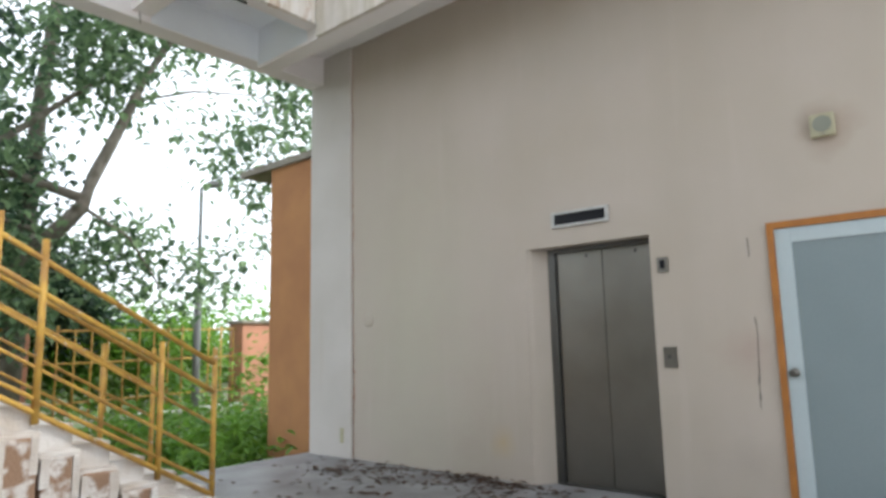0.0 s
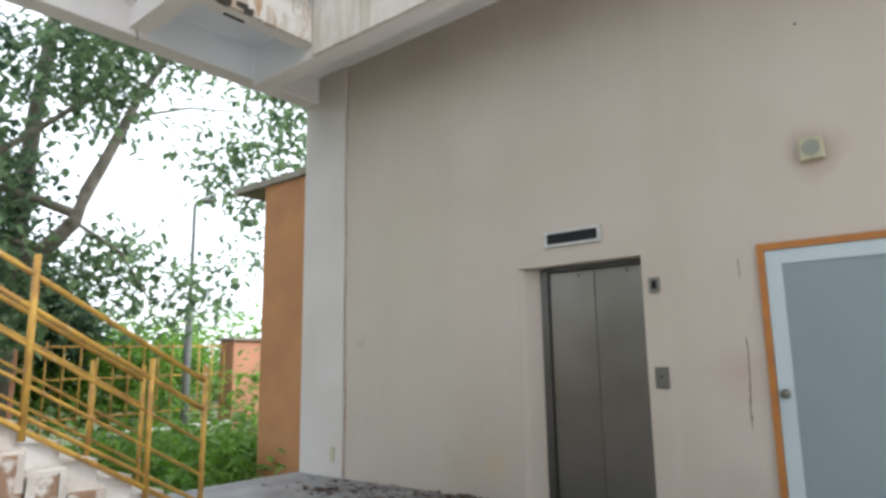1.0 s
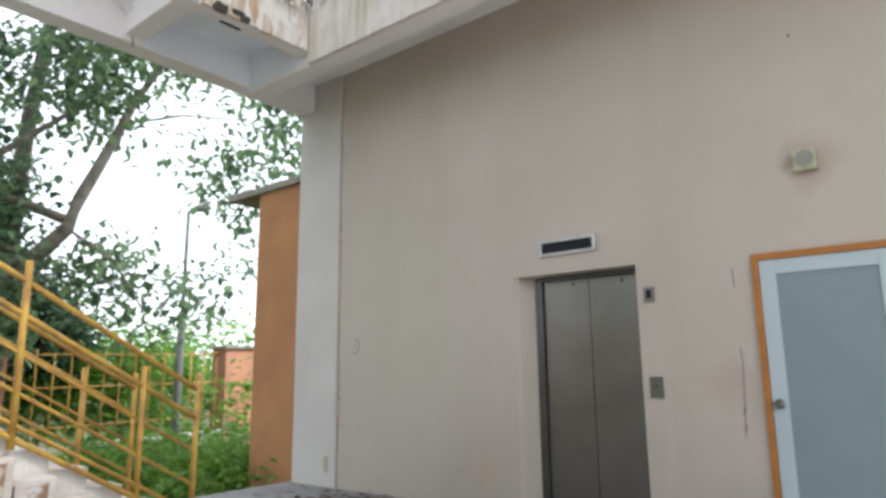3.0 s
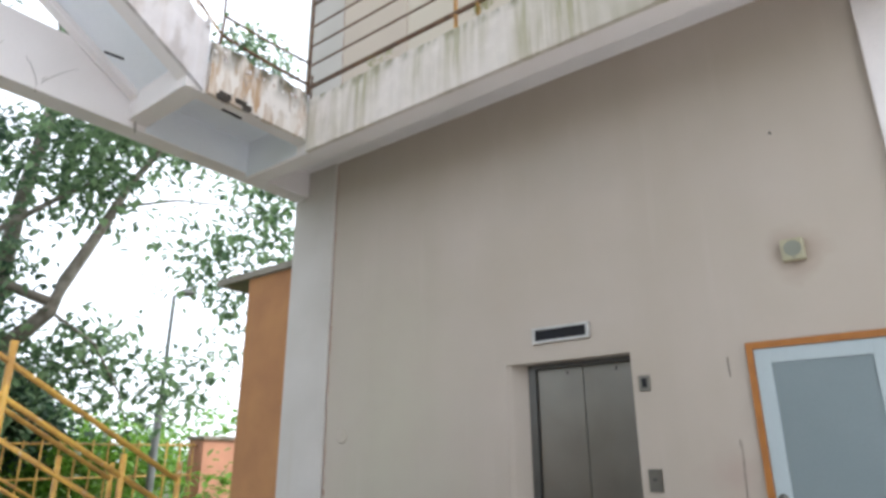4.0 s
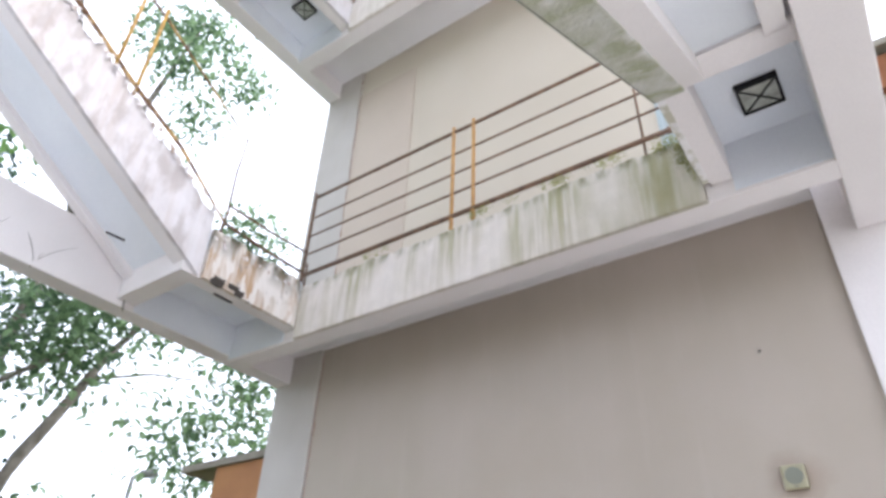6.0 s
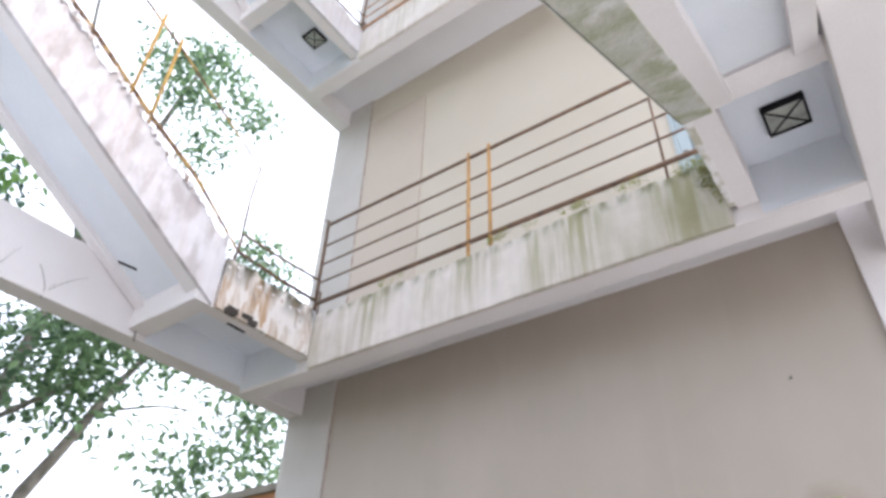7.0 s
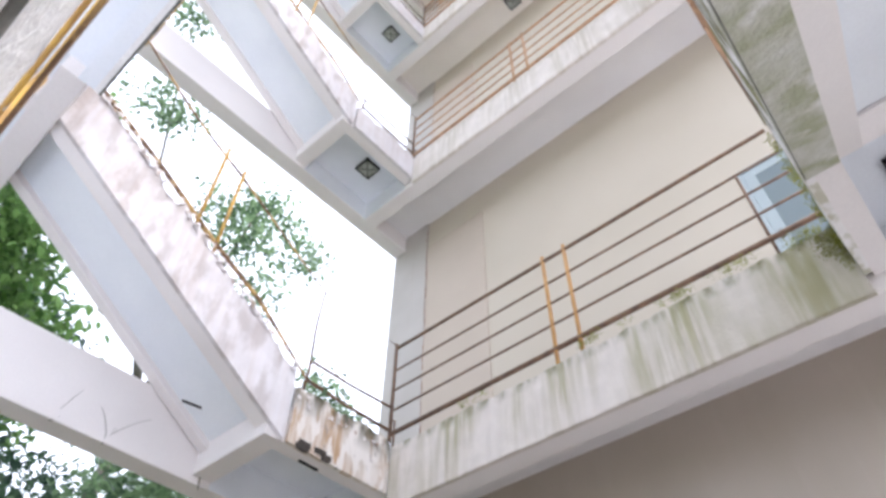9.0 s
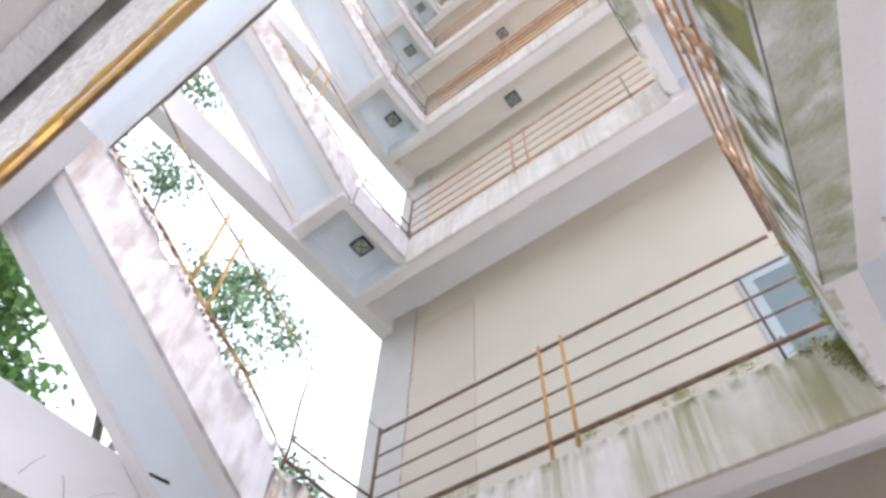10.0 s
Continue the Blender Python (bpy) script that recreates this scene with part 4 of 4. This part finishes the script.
def shrub(label, blobs, count, size, material, seed):
    ob = leaf_cloud("shrub", blobs, count, size, material, seed, droop=-0.1)
    return tagged(ob, label, "shrub", kind="stuff")
shrub("low bright green weeds beside the stair foot", [(-2.6, 1.0, -0.25, 1.1, 0.8, 0.25), (-1.9, -0.3, -0.25, 0.7, 0.8, 0.2), (-3.6, 0.2, -0.25, 1.2, 1.2, 0.3), (-4.4, 2.2, -0.3, 1.0, 0.8, 0.35), (-5.5, 0.5, -0.3, 1.2, 2.0, 0.35)], 7000, 0.15, LEAFBRIGHT, 11)
shrub("dense green undergrowth along the fence", [(-9.7, 2.9, 0.2, 0.5, 0.9, 0.6), (-7.9, 3.9, 0.5, 0.35, 0.45, 0.7), (-11.2, 2.0, 0.9, 0.9, 3.0, 1.2), (-11.0, 0.2, 1.7, 0.8, 2.2, 1.1), (-11.6, 3.6, 1.4, 0.7, 1.6, 1.0), (-11.2, -2.0, 1.2, 1.5, 2.4, 1.6), (-7.2, 3.6, -0.2, 0.6, 0.6, 0.4)], 17000, 0.19, LEAFBRIGHT, 12)
shrub("far pale green woodland edge", [(-40, 26, 1.5, 6, 10, 4), (-40, 8, 2.5, 5, 8, 5), (-42, -14, 5, 6, 10, 8)], 9000, 0.6, LEAFBRIGHT, 13)

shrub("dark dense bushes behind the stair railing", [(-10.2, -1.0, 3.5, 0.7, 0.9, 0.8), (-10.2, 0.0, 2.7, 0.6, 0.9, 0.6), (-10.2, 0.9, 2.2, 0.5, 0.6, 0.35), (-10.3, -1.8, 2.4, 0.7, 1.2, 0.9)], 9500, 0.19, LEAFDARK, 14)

def fence():
    t = thing("fence", "yellow painted steel picket fence among undergrowth", "fence")
    x = -9.0
    for h in (1.72, 1.05, 0.25):
        bar("rail", (x, -4.7, h - 0.1), (x, 4.1, h), 0.022, YELLOW, t)
    for i in range(27):
        y = -4.7 + i * 0.335
        bar("picket", (x + 0.03, y, -0.9), (x + 0.03, y, 1.78), 0.02, YELLOW, t, 6)
fence()
t = thing("gate_pillar", "salmon painted masonry fence pillar with cap", "pillar")
part("shaft", boxes((-9.3, -8.7, 4.1, 5.05, -0.9, 1.85), bevel=0.01), SALMON, t)
part("cap", boxes((-9.36, -8.64, 4.05, 5.11, 1.85, 1.93), bevel=0.012), ROOFM, t)
t = thing("low_wall", "low salmon painted garden wall", "wall")
part("wall", boxes((-9.2, -9.0, -1.4, -0.5, -0.9, 1.75), bevel=0.01), SALMON, t)

def street_lamp():
    t = thing("street_lamp", "tall galvanised street lamp with a single head", "street lamp")
    x, y = -8.4, 2.72
    bar("pole", (x, y, -1.0), (x, y, 2.67), 0.085, POLE, t, 12)
    bar("upper_pole", (x, y, 2.67), (x, y, 5.04), 0.045, POLE, t, 12)
    part("arm", tube(bmesh.new(), [(x, y, 5.04), (x + 0.04, y + 0.16, 5.12)], 0.025, 8), POLE, t)
    bm = tube(bmesh.new(), [(x + 0.04, y + 0.08, 5.09), (x + 0.06, y + 0.16, 5.13), (x + 0.08, y + 0.36, 5.18), (x + 0.10, y + 0.50, 5.2)], [0.04, 0.09, 0.10, 0.05], 12)
    part("head", bm, POLE, t)
street_lamp()
t = thing("water_pipe", "white plastic water pipe on short posts along the fence", "pipe")
bar("pipe", (-8.65, 0.4, -0.16), (-8.65, 4.1, -0.10), 0.05, WHITEM, t, 10)
for y in (0.6, 2.3, 4.0):
    bar("post", (-8.65, y, -0.95), (-8.65, y, -0.17), 0.035, WHITEM, t, 8)

# dry leaves on the floor
rnd = np.random.RandomState(4)
vv, ff = [], []
heaps = [(rnd.uniform(0.2, 2.7), -0.12 - abs(rnd.normal()) * 0.4, rnd.uniform(0.06, 0.28)) for _ in range(26)]
for i in range(560):
    if rnd.rand() < 0.9:
        hx, hy, hr = heaps[rnd.randint(len(heaps))]
        x, y = hx + rnd.normal() * hr * 1.5, min(-0.03, hy + rnd.normal() * hr * 0.6)
    else:
        x, y = rnd.uniform(-0.6, 3.2), rnd.uniform(-2.0, -0.1)
    a, l = rnd.uniform(0, 6.28), rnd.uniform(0.018, 0.065)
    ca, sa = math.cos(a) * l, math.sin(a) * l
    z = 0.004 + rnd.uniform(0, 0.02)
    n = len(vv)
    vv += [(x, y, z), (x + ca - sa * 0.3, y + sa + ca * 0.3, z + 0.012), (x + 1.9 * ca, y + 1.9 * sa, z), (x + ca + sa * 0.3, y + sa - ca * 0.3, z + 0.008)]
    ff += [(n, n + 1, n + 2), (n, n + 2, n + 3)]
me = bpy.data.meshes.new("dry_leaves")
me.from_pydata(vv, [], ff)
me.materials.append(leafmat("dry_leaf", (0.06, 0.04, 0.03), (0.17, 0.11, 0.08)))
tagged(new("dry_leaves", me), "scattered dry brown leaves on the cement floor", "leaves", kind="stuff")

# weeds and bare twigs that grow on the concrete
shrub("dark weeds growing on the stair landing", [(-0.15, -1.75, H + 0.36, 0.3, 0.35, 0.2), (0.05, -1.35, H + 0.28, 0.2, 0.25, 0.12), (0.4, -1.8, H + 0.2, 0.1, 0.3, 0.16), (0.45, -1.45, H + 0.12, 0.08, 0.3, 0.1)], 640, 0.06, LEAF, 21)
def twig(p, seed, size):
    rr_ = random.Random(seed)
    bm = bmesh.new()
    for _ in range(3):
        q, d, pts = Vector(p), Vector((rr_.uniform(-0.3, 0.5), rr_.uniform(-0.7, 0.7), 1)).normalized(), []
        for i in range(6):
            pts.append(tuple(q))
            d = (d + Vector((rr_.uniform(-1, 1), rr_.uniform(-1, 1), rr_.uniform(-0.4, 0.5))) * 0.45).normalized()
            q = q + d * size / 6
        tube(bm, pts, [0.004, 0.0035, 0.003, 0.0025, 0.002, 0.0015], 5)
    return tagged(part("bare_twig", bm, BARK), "thin bare twigs sprouting from the beam", "twig", "twigs")
twig((XO + 0.24, -3.3, H - 0.66), 1, 0.55)
twig((XO + 0.24, -3.75, H - 0.66), 2, 0.45)
twig((XO + 0.24, -2.35, H - 0.68), 3, 0.35)
# slots in the soffits
tagged(part("ceiling_slot", boxes((0.43, 0.46, -1.98, -1.76, H - 0.592, H - 0.579), bevel=0.003), BLACK), "dark conduit slot under the landing beam", "slot")
sl_ = tagged(part("ceiling_slot", boxes((-0.014, 0.014, -0.11, 0.11, -0.004, 0.03), bevel=0.003), BLACK), "dark conduit slot in the flight soffit", "slot")
SL = (RISE_L - 0.03) / (YK - 0.04 - YL)
sl_.matrix_world = Matrix.Translation((-0.265, -2.78, H + 0.03 - 0.42 + SL * (YK - 0.04 + 2.78) - 0.004)) @ Matrix.Rotation(math.atan(-SL), 4, "X") @ Matrix.Rotation(math.radians(-45), 4, "Z")

# moss and spalled concrete on the first corridor
MOSS = leafmat("bright_moss", (0.17, 0.19, 0.04), (0.32, 0.33, 0.08))
def moss(label, blobs, count, seed):
    return tagged(leaf_cloud("moss", blobs, count, 0.013, MOSS, seed, droop=0.3), label, "moss", kind="stuff")
moss("bright green moss on the corridor fascia's end", [(4.76, YF - 0.004, H - 0.07, 0.13, 0.012, 0.07), (4.84, YF - 0.004, H - 0.2, 0.06, 0.012, 0.16), (4.92, YF - 0.03, H - 0.3, 0.02, 0.03, 0.22)], 1500, 31)
moss("moss fringe along the landing edge", [(XR - 0.008, -1.2, H - 0.03, 0.012, 0.2, 0.05), (XR - 0.008, -1.65, H - 0.02, 0.012, 0.35, 0.05), (XR - 0.008, -1.1, H - 0.3, 0.012, 0.07, 0.2)], 1600, 32)
moss("dark moss tufts along the fascia's top", [(2.98, YF, H - 0.005, 0.14, 0.015, 0.03), (3.75, YF, H - 0.01, 0.16, 0.015, 0.025), (4.25, YF, H - 0.01, 0.2, 0.015, 0.03), (3.3, YF, H - 0.005, 0.08, 0.012, 0.02), (1.6, YF, H - 0.005, 0.25, 0.012, 0.015)], 1100, 33)
FLAKE = mat("whitewash_flake", (0.74, 0.71, 0.71), 0.9, second=(0.46, 0.36, 0.29), scale=9.0, contrast=(0.5, 0.6))
def flakes(label, y0, z0, y1, z1, count, seed):
    """Curled paint flakes that lift from the top edge of a flight's fascia."""
    rs = random.Random(seed)
    bm = bmesh.new()
    for _ in range(count):
        u = rs.random()
        y, z = y0 + (y1 - y0) * u, z0 + (z1 - z0) * u + rs.uniform(-0.07, 0.03)
        a, w, lift = rs.uniform(0.025, 0.075), rs.uniform(0.012, 0.03), rs.uniform(0.005, 0.03)
        rows = [[bm.verts.new((XL + 0.004 + lift * q * q, y + side * w * (1 - 0.5 * q) + rs.uniform(-0.006, 0.006), z + a * (0.5 - q))) for side in (-1, 1)] for q in (0, 0.5, 1)]
        for r0, r1 in zip(rows, rows[1:]):
            bm.faces.new((r0[0], r0[1], r1[1], r1[0]))
    return tagged(part("paint_flakes", bm, FLAKE), label, "paint flakes", kind="stuff")
flakes("curled whitewash flakes along the flight's edge", YK, H + 0.12, YL, H + RISE_L + 0.10, 150, 41)
flakes("curled paint flakes on the rusty landing edge", YF - 0.1, H - 0.10, YK, H - 0.10, 16, 42)
def spall(p, size, seed):
    rs = random.Random(seed)
    bm = bmesh.new()
    for _ in range(9):
        c = Vector(p) + Vector((rs.uniform(-0.004, 0.008), rs.uniform(-1, 1) * size, rs.uniform(-0.35, 0.35) * size * 0.5))
        a = size * rs.uniform(0.12, 0.35)
        box(bm, c.x - 0.008, c.x + 0.008, c.y - a, c.y + a, c.z - a * 0.3, c.z + a * 0.3, bevel=0.006)
    for v in bm.verts:
        v.co += Vector((rs.uniform(-1, 1) * 0.4, rs.uniform(-1, 1), rs.uniform(-1, 1))) * 0.02
    return tagged(part("spalled_concrete", bm, mat("dark_spalled_concrete", (0.09, 0.075, 0.065), 0.95, second=(0.05, 0.045, 0.04), scale=12.0)), "dark spalled concrete on the landing edge", "concrete")
spall((XL + 0.006, -1.97, H - 0.55), 0.17, 5)

# ---------------------------------------------------------------- neighbouring block beyond the right-hand beam
nb = thing("apartment_block", "pale neighbouring block with brown painted balcony bands", "building")
part("wall", boxes((6.9, 16, 12, 20, -0.4, 17.0)), COLUMN, nb)
BROWN = mat("brown_band_paint", (0.26, 0.10, 0.04), 0.8, second=(0.18, 0.07, 0.03), scale=2.0)
for zb_ in (15.6, 12.9, 10.2, 7.5, 4.8):
    part("band", boxes((6.85, 16, 11.7, 12.0, zb_, zb_ + 1.2), bevel=0.02), BROWN, nb, "brown painted balcony parapet")
part("roof", boxes((6.6, 16.3, 11.5, 20.3, 17.0, 17.25), bevel=0.02), ROOFM, nb)
